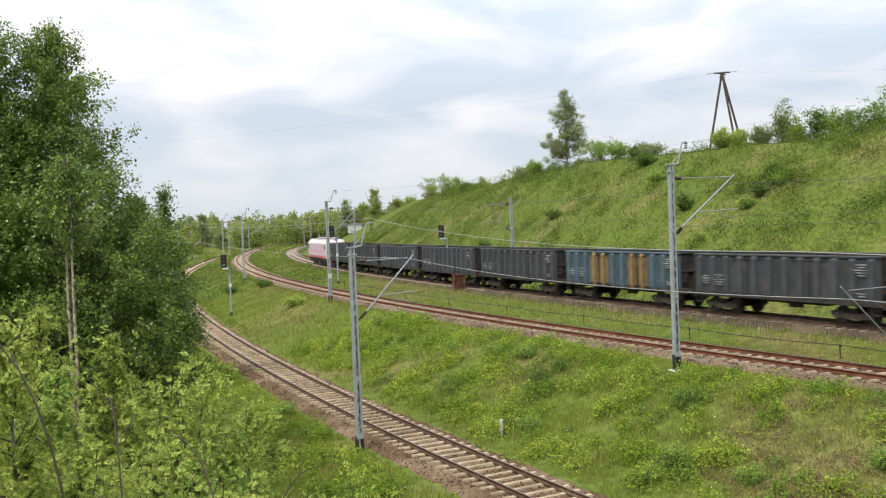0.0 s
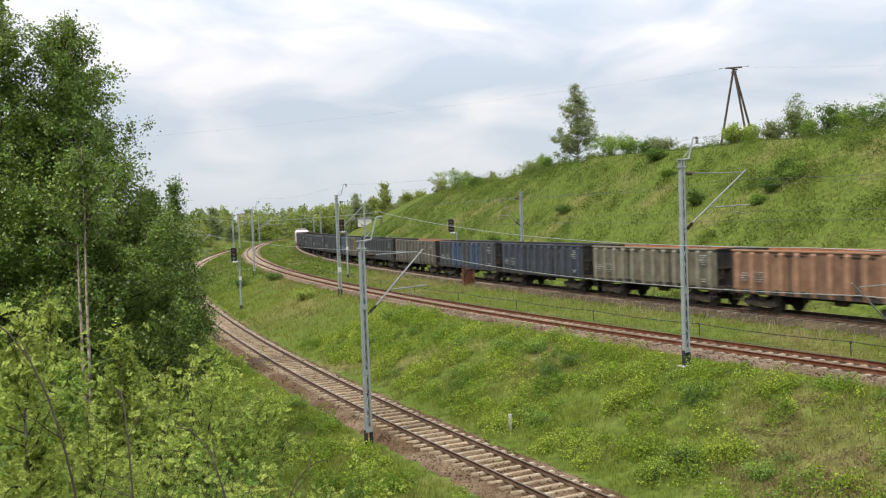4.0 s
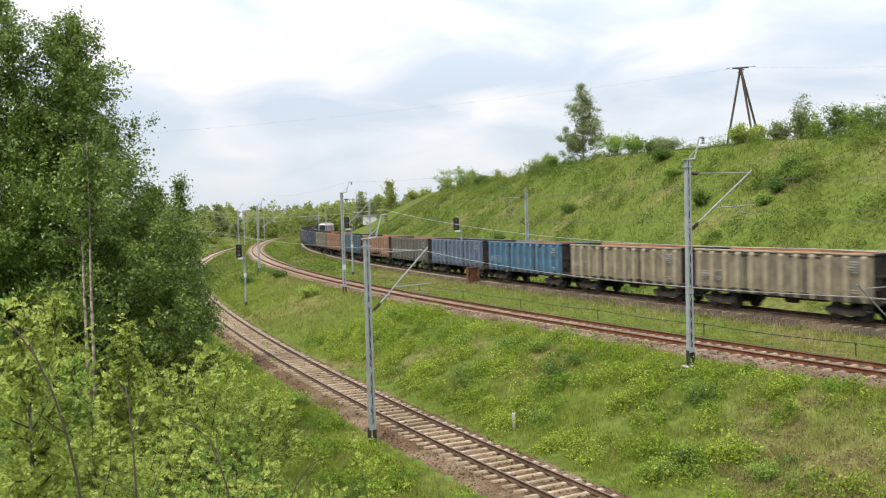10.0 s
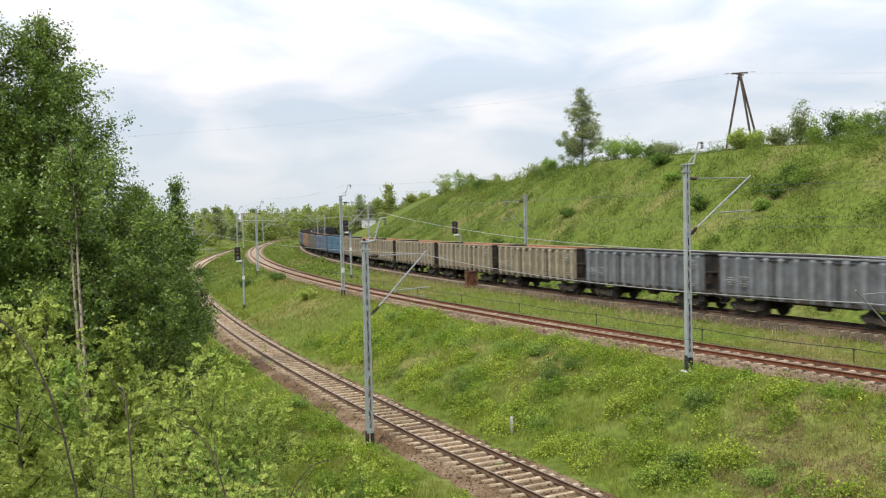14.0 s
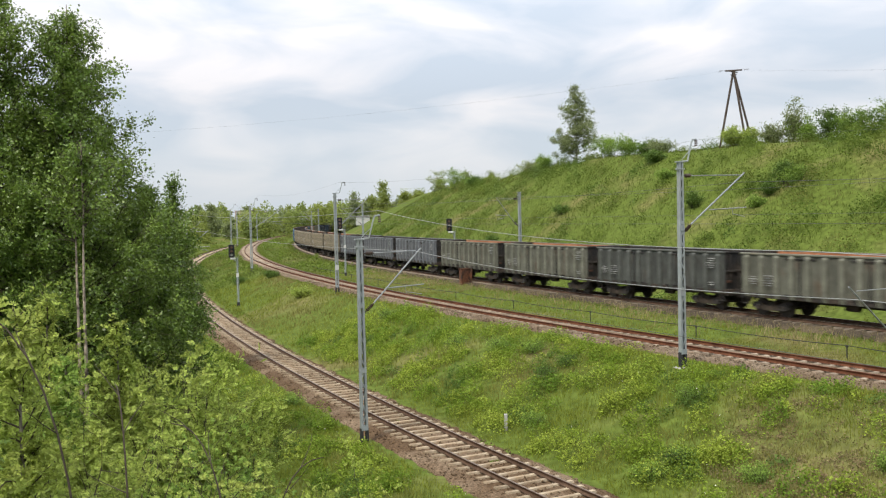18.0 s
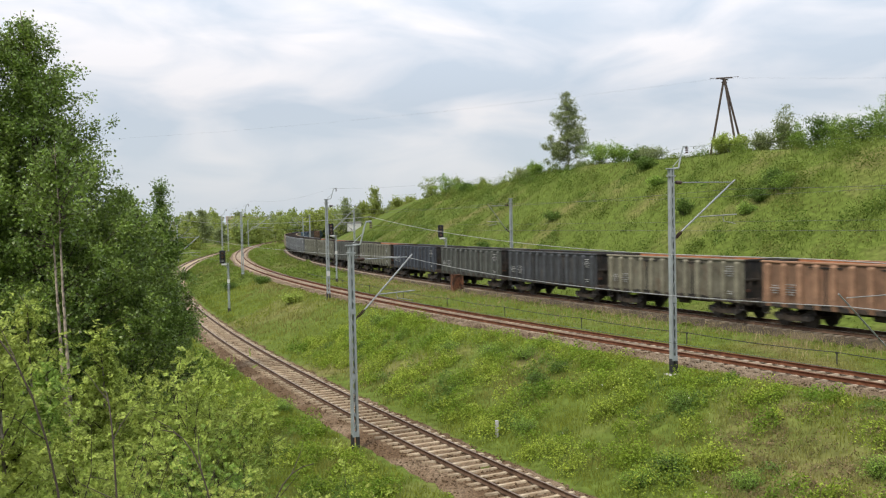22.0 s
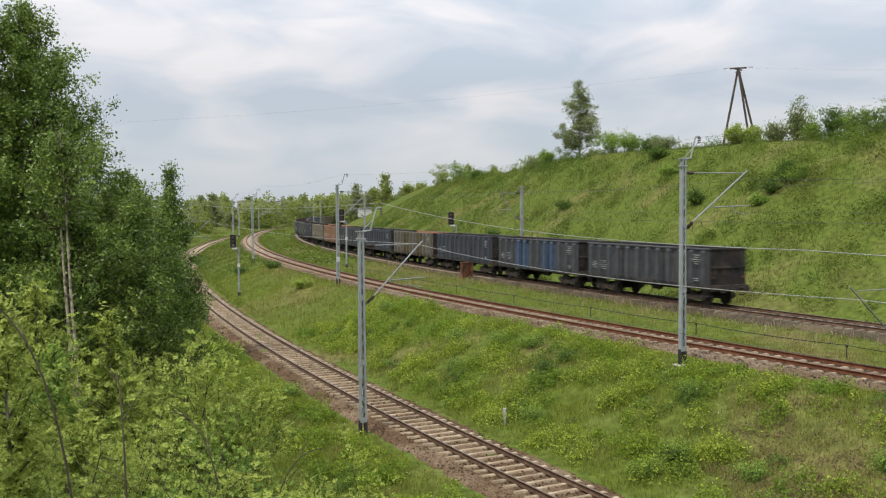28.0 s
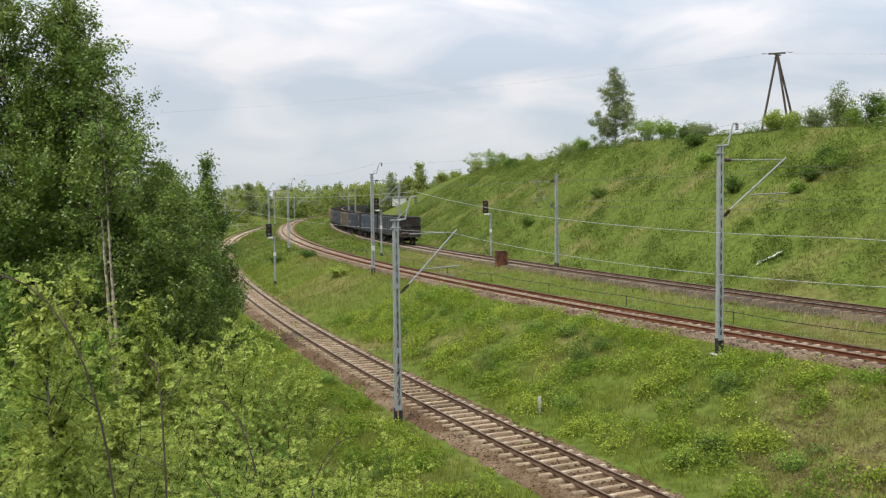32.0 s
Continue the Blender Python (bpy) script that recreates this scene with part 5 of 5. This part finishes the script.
# crest shrubs and bank shrubs: x, y, height, reach, leaves
CREST = (
    (12.3, 168.1, 1.6, 1.4, LEAF_DARK),
    (19.2, 141.7, 1.7, 1.5, LEAF_PALE),
    (20.3, 138.5, 2.2, 1.7, LEAF_FRESH),
    (26.5, 121.1, 3.2, 2.6, LEAF_FRESH),
    (27.5, 115.7, 2.0, 1.8, LEAF_FRESH),
    (28.5, 110.4, 1.6, 1.6, LEAF_DARK),
    (29.6, 108.1, 1.5, 1.6, LEAF_PALE),
    (27.6, 104.0, 1.3, 1.2, LEAF_DARK),
    (33.6, 96.4, 1.7, 1.5, LEAF_BUSH),
    (34.9, 95.2, 1.3, 1.4, LEAF_BUSH),
    (36.9, 93.6, 1.9, 1.2, LEAF_PALE),
    (38.3, 92.0, 4.6, 1.5, LEAF_PALE),
    (39.6, 91.0, 2.9, 1.8, LEAF_FRESH),
    (41.2, 90.2, 3.6, 2.0, LEAF_DARK),
    (42.6, 89.0, 3.1, 1.9, LEAF_FRESH),
    (44.2, 88.0, 3.4, 2.0, LEAF_DARK),
    (45.8, 87.0, 4.4, 2.0, LEAF_FRESH),
    (47.8, 86.0, 3.8, 2.2, LEAF_DARK),
    (9.3, 176.8, 4.0, 3.2, LEAF_FRESH),
    (7.4, 197.9, 4.2, 3.0, LEAF_HAZED),
)
SHRUBS = (
    (30.4, 77.9, 1.6, 0.9, LEAF_DARK),
    (31.8, 78.3, 2.6, 1.0, LEAF_DARK),
    (29.0, 77.2, 1.1, 0.8, LEAF_FRESH),
    (32.6, 77.4, 1.3, 0.9, LEAF_FRESH),
    (25.8, 84.2, 2.0, 1.0, LEAF_DARK),
    (17.5, 105.4, 1.0, 1.3, LEAF_DARK),
    (10.1, 111.7, 1.0, 1.0, LEAF_DARK),
    (26.7, 95.6, 0.9, 1.3, LEAF_FRESH),
    (32.2, 77.2, 0.9, 1.4, LEAF_FRESH),
    (6.2, 42.6, 0.7, 0.7, LEAF_DARK),
    (7.3, 43.3, 0.6, 0.6, LEAF_DARK),
    (4.9, 37.7, 0.6, 0.7, LEAF_FRESH),
    (8.9, 30.6, 0.8, 0.6, LEAF_DARK),
    (7.7, 30.3, 0.7, 0.6, LEAF_FRESH),
    (10.5, 28.2, 0.6, 0.6, LEAF_FRESH),
    (13.8, 26.4, 0.7, 0.6, LEAF_FRESH),
    (10.6, 35.5, 0.7, 0.7, LEAF_FRESH),
    (8.2, 36.8, 0.7, 0.6, WEED_LIGHT),
    (6.2, 46.6, 0.8, 0.8, LEAF_FRESH),
    (4.7, 49.0, 0.7, 0.9, LEAF_FRESH),
    (2.5, 51.9, 0.8, 0.9, LEAF_FRESH),
    (-1.5, 64.1, 0.8, 0.8, LEAF_FRESH),
    (-9.2, 83.2, 0.8, 1.2, LEAF_BUSH),
    (-5.7, 45.8, 0.6, 0.8, LEAF_FRESH),
    (-19.4, 109.8, 0.9, 0.9, LEAF_DARK),
    (-15.2, 105.5, 0.9, 0.9, LEAF_DARK),

)


def sway(t, x, y, much):
    SWAYING.append((t, t.matrix_basis.copy(), much))
    return t


BIRCH = "tall leafy birch with thin pale stems in a thicket"
CONE = (0.66, 0.86, 0.98, 1.0, 0.98, 0.86, 0.7, 0.56, 0.45, 0.33, 0.06)
for x, y, h, reach, n, seed, much, lean in ((-12.1, 34.4, 17.9, 4.2, 100000, 12, 1.0, 0.0), (-14.1, 33.2, 18.6, 4.0, 84000, 11, 1.0, 0.0), (-12.6, 37.4, 16.4, 3.6, 42000, 13, 0.9, 0.0), (-10.6, 38.2, 11.4, 2.9, 40000, 21, 0.8, 0.02),
                                            (-16.9, 32.0, 16.8, 4.4, 46000, 15, 0.9, 0.0), (-18.5, 40.0, 14.5, 4.6, 16000, 16, 0.8, 0.0)):
    sway(birch("birch_tree", BIRCH, x, y, h, reach, 0.07, n, 0.055, LEAF_BIRCH, seed, CONE, limbs=210 if n > 70000 else 120, split=seed in (11, 12), lean=(lean, 0)), x, y, much)
for x, y, h, seed in ((-9.62, 28.2, 12.6, 18), (-9.95, 28.7, 12.2, 19)):
    sway(birch("birch_tree", "slender birch with pale peeling bark and few low twigs", x, y, h, 1.3, 0.78, 2400, 0.055, LEAF_BIRCH, seed, (0.5, 1.0, 0.8, 0.4, 0.05), limbs=26, trunk_r=0.085, twigs=6), x, y, 0.55)
sway(tree("slim_tree", "slim dark green tree beside the lower track", -13.5, 55.5, 12.0, 2.8, 0.02, 40000, 0.075, LEAF_DARK, 14, limbs=150, taper=0.8, clump=0.24, fullness=1.0, rise=0.35), 0, 0, 0.3)
sway(tree("ash_tree", "young ash with pale green leaves near the path", -7.5, 14.2, 10.2, 1.6, 0.15, 1700, 0.05, LEAF_FRESH, 17, limbs=44, taper=0.4, clump=0.22, split=True, sprays=True), 0, 0, 0.7)
for x, y, h, reach, seed, m in ((-7.0, 17.2, 7.6, 1.5, 181, LEAF_BUSH), (-8.7, 21.0, 6.6, 1.7, 182, LEAF_BUSH), (-8.9, 24.5, 6.2, 1.6, 183, LEAF_FRESH), (-7.6, 23.0, 4.8, 1.6, 184, LEAF_BUSH), (-9.7, 25.6, 8.0, 1.5, 185, LEAF_BUSH), (-11.3, 25.2, 7.8, 1.6, 186, LEAF_FRESH), (-8.4, 27.4, 6.9, 1.5, 187, LEAF_BUSH)):
    sway(tree("young_tree", "young feathery-leaved tree at the edge of the thicket", x, y, h, reach, 0.12, 1300, 0.05, m, seed, limbs=34, taper=0.45, clump=0.24, sprays=True, rise=0.6), 0, 0, 0.5)

# a thicket left of the lower track: six bushes, then copies
rng = np.random.default_rng(41)
makers = []
for i in range(7):
    makers.append(bush("thicket_bush", "dense light green bush with feathery leaves and brown stems", -9, 20 + 4 * i, 5.6, 2.8, 1000, 0.055, (LEAF_BUSH, LEAF_FRESH, LEAF_BUSH, LEAF_FRESH, LEAF_BUSH, LEAF_FRESH, LEAF_BIRCH)[i], 60 + i, stems=15, clump=0.3, twigs=5, sprays=1))
for i in range(3):
    makers.append(bush("thicket_bush", "bushy green shrub with feathery leaves and bare brown stems", -9, 20, 5.2, 2.6, 2000, 0.034, (LEAF_BUSH, LEAF_FRESH, LEAF_BUSH)[i], 70 + i, stems=18, clump=0.26, twigs=6, sprays=1))
spots = [(-9.3, 31.0), (-8.3, 34.2), (-9.6, 27.8), (-7.9, 37.2), (-9.2, 39.4), (-10.4, 43.2), (-7.0, 30.5), (-10.6, 33.2), (-8.8, 28.3), (-6.8, 28.2), (-10.2, 26.6), (-7.6, 26.2), (-5.2, 29.4)]
# the thicket keeps farther from the track where the verge widens near the viewer's bank
def thicket_edge(s):
    return float(np.interp(s, (2, 8, 14, 27, 36), (2.4, 1.7, 1.1, 0.2, 0.0)))


for k in range(11):
    s = 6 + 4.6 * k
    x, y, _, _ = along(LOWER, s, -8.6 - thicket_edge(s) + rng.uniform(-0.8, 0.8))
    spots.append((x, y))
while len(spots) < 84:
    x, y = rng.uniform(-30, 1), rng.uniform(9, 76)
    s, d, _ = track_heading(LOWER, x, y)
    if -20 < d < -5.4 - thicket_edge(s) and x > -0.6 * y - 1 and math.hypot(x, y) > 15.5 and all((x - a) ** 2 + (y - b) ** 2 > 2.2 for a, b in spots):
        spots.append((x, y))
for i, (x, y) in enumerate(spots):
    k = 2 * (i % 3) if i < 13 else i % 7
    s, d, _ = track_heading(LOWER, x, y)
    size = float(np.interp(-d - thicket_edge(s), (5.4, 7.5, 10, 14, 24), (0.22, 0.5, 0.85, 1.02, 1.1))) * rng.uniform(0.75, 1.15)
    m = pose(x, y, ground_at(x, y) - 0.08, 0, 0, rng.uniform(0, 360))
    if 8 <= i < 13:
        size = (1.08, 1.04, 1.0, 0.95, 0.8)[i - 8]
    elif math.hypot(x, y) < 27:
        k, size = 7 + i % 3, min(size, 0.95)
    ob = copy_thing(makers[k], m)
    ob.scale = (size, size, size * rng.uniform(0.85, 1.1))

for old in makers:
    for o in (*old.children, old):
        bpy.data.objects.remove(o)
# bare arching stems that stick out of the thicket
for i, (x, y, a, h, reach) in enumerate(((-4.75, 13.6, 3.1, 6.0, 2.1), (-4.2, 14.0, 2.0, 4.6, 1.1), (-3.0, 15.6, 2.6, 4.2, 1.3), (-2.6, 16.4, 0.6, 3.6, 1.2))):
    g = thing("bare_stem", "arching bare brown stem rising from the bushes", "branch", pose(x, y, ground_at(x, y) + 0.4))
    k = np.linspace(0, 1, 12)
    P = np.stack([math.cos(a) * reach * k ** 2.4, math.sin(a) * reach * k ** 2.4, h * np.sin(k * 1.62)], 1)
    part("stem", mesh_of("stem", *tube(P, np.linspace(0.022, 0.008, 12), 6)), TWIG, g)
    for j, (f, b) in enumerate(((5, 0.9), (7, -0.8), (9, 0.6))):
        Q = limb_points(P[f], a + b, 0.6, 0.8, np.random.default_rng(i * 9 + j), 5)
        part("side_twig", mesh_of("side_twig", *tube(Q, np.linspace(0.01, 0.003, len(Q)), 5)), TWIG, g)

tree("hill_tree", "solitary poplar on the hill crest", 24.2, 132, 11.2, 4.8, 0.04, 24000, 0.09, LEAF_PALE, 31, limbs=110, taper=0.75, clump=0.3, rise=0.4, fullness=0.85, lean=(-0.02, 0))
# shrubs along the crest: place, height, reach, leaves
for i, (x, y, h, r, mat) in enumerate(CREST):
    bush("crest_bush", "green shrub on the hill crest", x, y, h, r, 4200, 0.085, mat, 300 + i, stems=12, clump=0.3, droop=0.5)
for i in range(34):
    x, y, z, th = along(FREIGHT, 172 + 7 * i, 32 + rng.uniform(-1, 9))
    bush("crest_bush", "leafy shrub on the far end of the hill crest", x, y, rng.uniform(0.9, 1.9), rng.uniform(1.6, 2.8), 1300, 0.2, (LEAF_HAZED, LEAF_FRESH, LEAF_PALE, LEAF_HAZED)[i % 4], 340 + i, stems=9, clump=0.45)
for i, (x, y, h, r, mat) in enumerate(SHRUBS):
    bush("bank_shrub", "low leafy shrub in the rough grass of the bank", x, y, h * 0.8, r, 1500 if y < 70 else 2600, 0.036 if y < 70 else 0.07, mat, 400 + i, stems=12, clump=0.2, twigs=5, droop=0.3, group="bank shrubs")
# far crowns take pale leaf colours in place of distance haze
far = [tree("distant_tree", "leafy tree in the far tree line", 0, 0, h, h * wide, 0.02, 3600, 0.3, m, 500 + i, limbs=26, taper=tp, clump=0.7, z=3.0, group="distant trees", fullness=0.9, rise=0.35)
       for i, (h, wide, tp, m) in enumerate(((10, 0.45, 0.45, LEAF_HAZED), (11, 0.42, 0.5, LEAF_PALE), (6, 0.7, 0.4, LEAF_HAZED), (12, 0.34, 0.6, LEAF_HAZED), (6.5, 0.65, 0.4, LEAF_PALE), (13, 0.4, 0.5, LEAF_PALE)))]
for i in range(95):
    a = radians(rng.uniform(-27, 11))
    d = rng.uniform(285, 400)
    x, y = math.sin(a) * d, math.cos(a) * d
    _, off, _ = track_heading(FREIGHT, x, y)
    _, off_l, _ = track_heading(LOWER, x, y)
    if min(abs(off), abs(off_l)) < 9 and i >= 6:
        continue
    m = pose(x, y, ground_at(x, y) - 0.2, 0, 0, rng.uniform(0, 360))
    ob = far[i] if i < 6 else copy_thing(far[i % 6], m)
    ob.matrix_basis = m
    ob.scale = [rng.uniform(0.62, 1.08)] * 3


for i in range(22):
    x, y, _, _ = along(FREIGHT, rng.uniform(185, 330), rng.uniform(38, 60))
    m = pose(x, y, ground_at(x, y) - 0.2, 0, 0, rng.uniform(0, 360))
    ob = copy_thing(far[(0, 2, 4, 1)[i % 4]], m)
    ob.scale = [rng.uniform(0.3, 0.46)] * 3
wood("distant_wood", "pale green wood along the horizon", -29, 14, 400, 520, 60000, 0.55, LEAF_HAZED, 91, 9, 15)
wood("distant_wood", "mixed green wood along the horizon", -29, 14, 380, 450, 40000, 0.5, LEAF_PALE, 92, 7, 13)
wood("distant_wood", "rounded bright green trees beyond the curve", -9.5, -2.5, 330, 365, 26000, 0.42, LEAF_HAZED, 93, 9, 12.5, 16)


def clear_of_tracks(x, y, lower, upper, freight):
    _, a, _ = beside(LOWER, x, y)
    a = a + 0.3 * waves(x, y, 1.9, 31)
    _, b, _ = beside(UPPER, x, y)
    _, c, _ = beside(FREIGHT, x, y)
    return ((a < -lower) | (a > lower - 0.5)) & ((b < -upper) | (b > upper - 0.5)) & ((c > 1.9) | (c < -freight)) & (x < 0.54 * y + 3) & (x > -0.55 * y - 2), c


# grass, thicker near by; tall patches follow the wet ground
for name, where, n, high, wide, seed in (("meadow_grass", (-22, 42, 16, 46), 330000, 0.2, 0.028, 5), ("bank_grass", (-30, 60, 46, 110), 220000, 0.25, 0.05, 6), ("slope_grass", (-45, 80, 60, 200), 300000, 0.3, 0.06, 7)):
    x, y, r = scatter(where, n, seed)
    keep, c = clear_of_tracks(x, y, 2.3, 2.2, 1.45)
    lush = waves(x, y, 5, 9) + 0.6 * waves(x, y, 1.7, 10)
    keep &= r.uniform(-1.5, 0.5, n) < lush
    keep &= ((c > 2.5) | (y > 108)) if seed == 7 else (c < 4.0)
    lush = np.where((beside(UPPER, x, y)[1] > 1.5) & (c < -1.3), -0.75 + 0.3 * lush, lush)
    x, y, lush = x[keep], y[keep], lush[keep]
    blades(name, "fresh green tufted grass with tall and bare patches", x, y, high * (1 + 0.6 * np.clip(lush, -0.9, 1.2)), wide, SLOPE_GRASS if seed == 7 else GRASS, seed)
x, y, r = scatter((-14, 48, 22, 110), 90000, 15)
_, c, _ = beside(FREIGHT, x, y)
keep = (c < -1.5) & (c > -3.4 - 4.5 * np.clip(waves(x, y, 6, 17) + r.normal(0, 0.4, len(x)), 0, 1)) & (beside(UPPER, x, y)[1] > 2.3)
blades("dry_grass", "dry straw-coloured stalks along the freight track", x[keep], y[keep], 0.42, 0.03, GRASS_DRY, 16)
# weeds grow in drifts: pale yellow-green, mid green and dark kinds, with bare dry ground between them on the lower bank
def drift(where, n, seed, margins, size, low):
    x, y, r = scatter(where, n, seed)
    keep, c = clear_of_tracks(x, y, *margins)
    keep &= waves(x, y, size, seed + 40) + 0.5 * waves(x, y, size * 0.35, seed + 41) + r.normal(0, 0.12, n) > low
    if where is BANK:
        keep &= beside(UPPER, x, y)[1] < 0
    else:
        keep &= c > 4.6
    dry = np.hypot((x - 12.6) / 2.6, (y - 29.0) / 3.2)
    keep &= r.uniform(0, 1, n) < np.clip(dry - 0.35, 0.06, 1)
    return x[keep], y[keep]


BANK, SLOPE = (-20, 34, 22, 66), (-12, 78, 48, 190)
for name, label, where, n, seed, margins, patch, low, size, leaves, leaf, mat, tall in (
        ("bank_weeds", "pale yellow-green leafy weeds in drifts on the bank", BANK, 1900, 25, (2.9, 2.9, 2.4), 6, -0.1, 0.56, 250, 0.047, WEED_LIGHT, 1.05),
        ("bank_weeds", "mid green leafy weeds among the grass of the bank", BANK, 2100, 27, (2.9, 2.9, 2.4), 5, -0.15, 0.58, 250, 0.047, WEED, 1.0),
        ("bank_nettles", "dark green nettles in low patches on the bank", BANK, 1500, 33, (3.6, 3.4, 3.5), 4.5, 0.25, 0.46, 200, 0.045, LEAF_DARK, 1.1),
        ("slope_weeds", "pale green leafy weeds on the high slope", SLOPE, 1100, 26, (3.4, 3.6, 3.4), 7, 0.05, 1.2, 220, 0.085, SLOPE_WEED, 1.0),
        ("slope_weeds", "mid green weeds and brambles on the high slope", SLOPE, 1300, 28, (3.4, 3.6, 3.4), 6, 0.05, 1.25, 220, 0.085, SLOPE_HERB, 1.0),
        ("slope_nettles", "dark green nettles in patches on the slope", SLOPE, 1900, 35, (3.4, 3.6, 5.0), 7, 0.4, 1.1, 170, 0.08, LEAF_DARK, 1.0)):
    x, y = drift(where, n, seed, margins, patch, low)
    tufts(name, label, x, y, size, leaves, leaf, mat, seed, tall)
x, y, r = scatter((9, 19, 24, 35), 520, 81)
keep, c = clear_of_tracks(x, y, 3.4, 3.0, 3.5)
keep &= np.hypot((x - 12.6) / 3.2, (y - 29.0) / 3.8) + r.normal(0, 0.15, 520) < 1
tufts("dead_stalks", "brown dead stalks and bare earth on the lower bank", x[keep], y[keep], 0.34, 34, 0.04, DEAD, 82, 0.4)
x, y, r = scatter((-8, 12, 24, 40), 150, 29)
keep, c = clear_of_tracks(x, y, 2.6, 3.6, 3.5)
fx2, fy2 = x[keep], y[keep]
fz = ground_height(fx2, fy2) + 0.28
flowers = new("meadow_flowers", mesh_of("meadow_flowers", *leaf_quads(np.stack([fx2, fy2, fz], -1), 0.02, r, slim=0.9)))
flowers.data.materials.append(BLOSSOM)
tagged(flowers, "tiny white flowers scattered in the grass", "flowers", kind="stuff")


# rough growth on the far meadow, and green creeping onto the ballast edges farther off
x, y, r = scatter((-75, 5, 110, 330), 1500, 71)
keep, c = clear_of_tracks(x, y, 3.2, 3.0, 3.0)
keep &= (c < 0) & (waves(x, y, 22, 72) + r.normal(0, 0.25, 1500) > 0.05)
tufts("far_weeds", "mixed weeds and low scrub on the far meadow", x[keep], y[keep], 1.3, 46, 0.2, SLOPE_WEED, 73, 0.7)
for line, s0, s1, seed in ((LOWER, 60, 260, 74), (UPPER, 70, 300, 75), (FREIGHT, 20, 330, 76)):
    r = np.random.default_rng(seed)
    s, d = r.uniform(s0, s1, 1500), r.choice([-1, 1], 1500) * r.uniform(1.75, 2.7, 1500)
    x, y, th = (np.interp(s, line[0], line[i]) for i in (1, 2, 4))
    tufts("edge_weeds", "low grass and weeds on the ballast edge", x + d * np.sin(th), y - d * np.cos(th), 0.28, 30, 0.06, SLOPE_WEED, seed, 0.8)


stones("loose_ballast", "loose brown ballast stones", LOWER, -12, 75, 11000, (0.0, 2.5), BALLAST, 51)
stones("loose_ballast", "loose grey-brown ballast stones", UPPER, 5, 100, 8000, (0.9, 2.4), BALLAST_STONE, 52)


# ---- the train ----
wagons = build_train()
loco = build_loco()
SPEED, TAIL = 16.985, -1.794


def on_track(s, half):
    """Pose of a vehicle whose two pivots stand on the freight line."""
    a, b = Vector(along(FREIGHT, s + half)[:3]), Vector(along(FREIGHT, s - half)[:3])
    d = a - b
    m = (a + b) / 2
    return pose(m.x, m.y, m.z, 0, -math.degrees(math.asin(d.z / d.length)), math.degrees(math.atan2(d.y, d.x)))


def motions():
    times = [i for i in range(0, 33)]
    for i, wagon in enumerate(wagons):
        walk(wagon, [(t, on_track(SPEED * t + TAIL + 14.04 * (12 - i) - 7.02, 4.5)) for t in times])
    gusts = ((0, -0.2), (3, 0.0), (6, 0.3), (9, 0.4), (10, 0.0), (11, -1.2), (12, -2.6), (13, -3.2), (14, -3.5), (15, -2.4), (16.5, 0.0), (19, 0.3), (20, -1.0), (21, -2.4), (22, -3.4), (23, -3.4),
             (24, -3.6), (25.5, -2.4), (27.5, -4.6), (28, -5.2), (29, -6.0), (30, -5.8), (32, -5.2))
    for n, (plant, stand, much) in enumerate(SWAYING):
        rows = [(i * 0.5, much * (np.interp(i * 0.5, [g[0] for g in gusts], [g[1] for g in gusts]) + 0.35 * math.sin(i * 1.1 + n))) for i in range(65)]
        walk(plant, [(t, stand @ pose(0, 0, 0, 0, float(a), 0)) for t, a in rows])
    walk(loco, [(t, on_track(SPEED * t + TAIL + 14.04 * 12 + 9.6, 5.6)) for t in times])


motions()
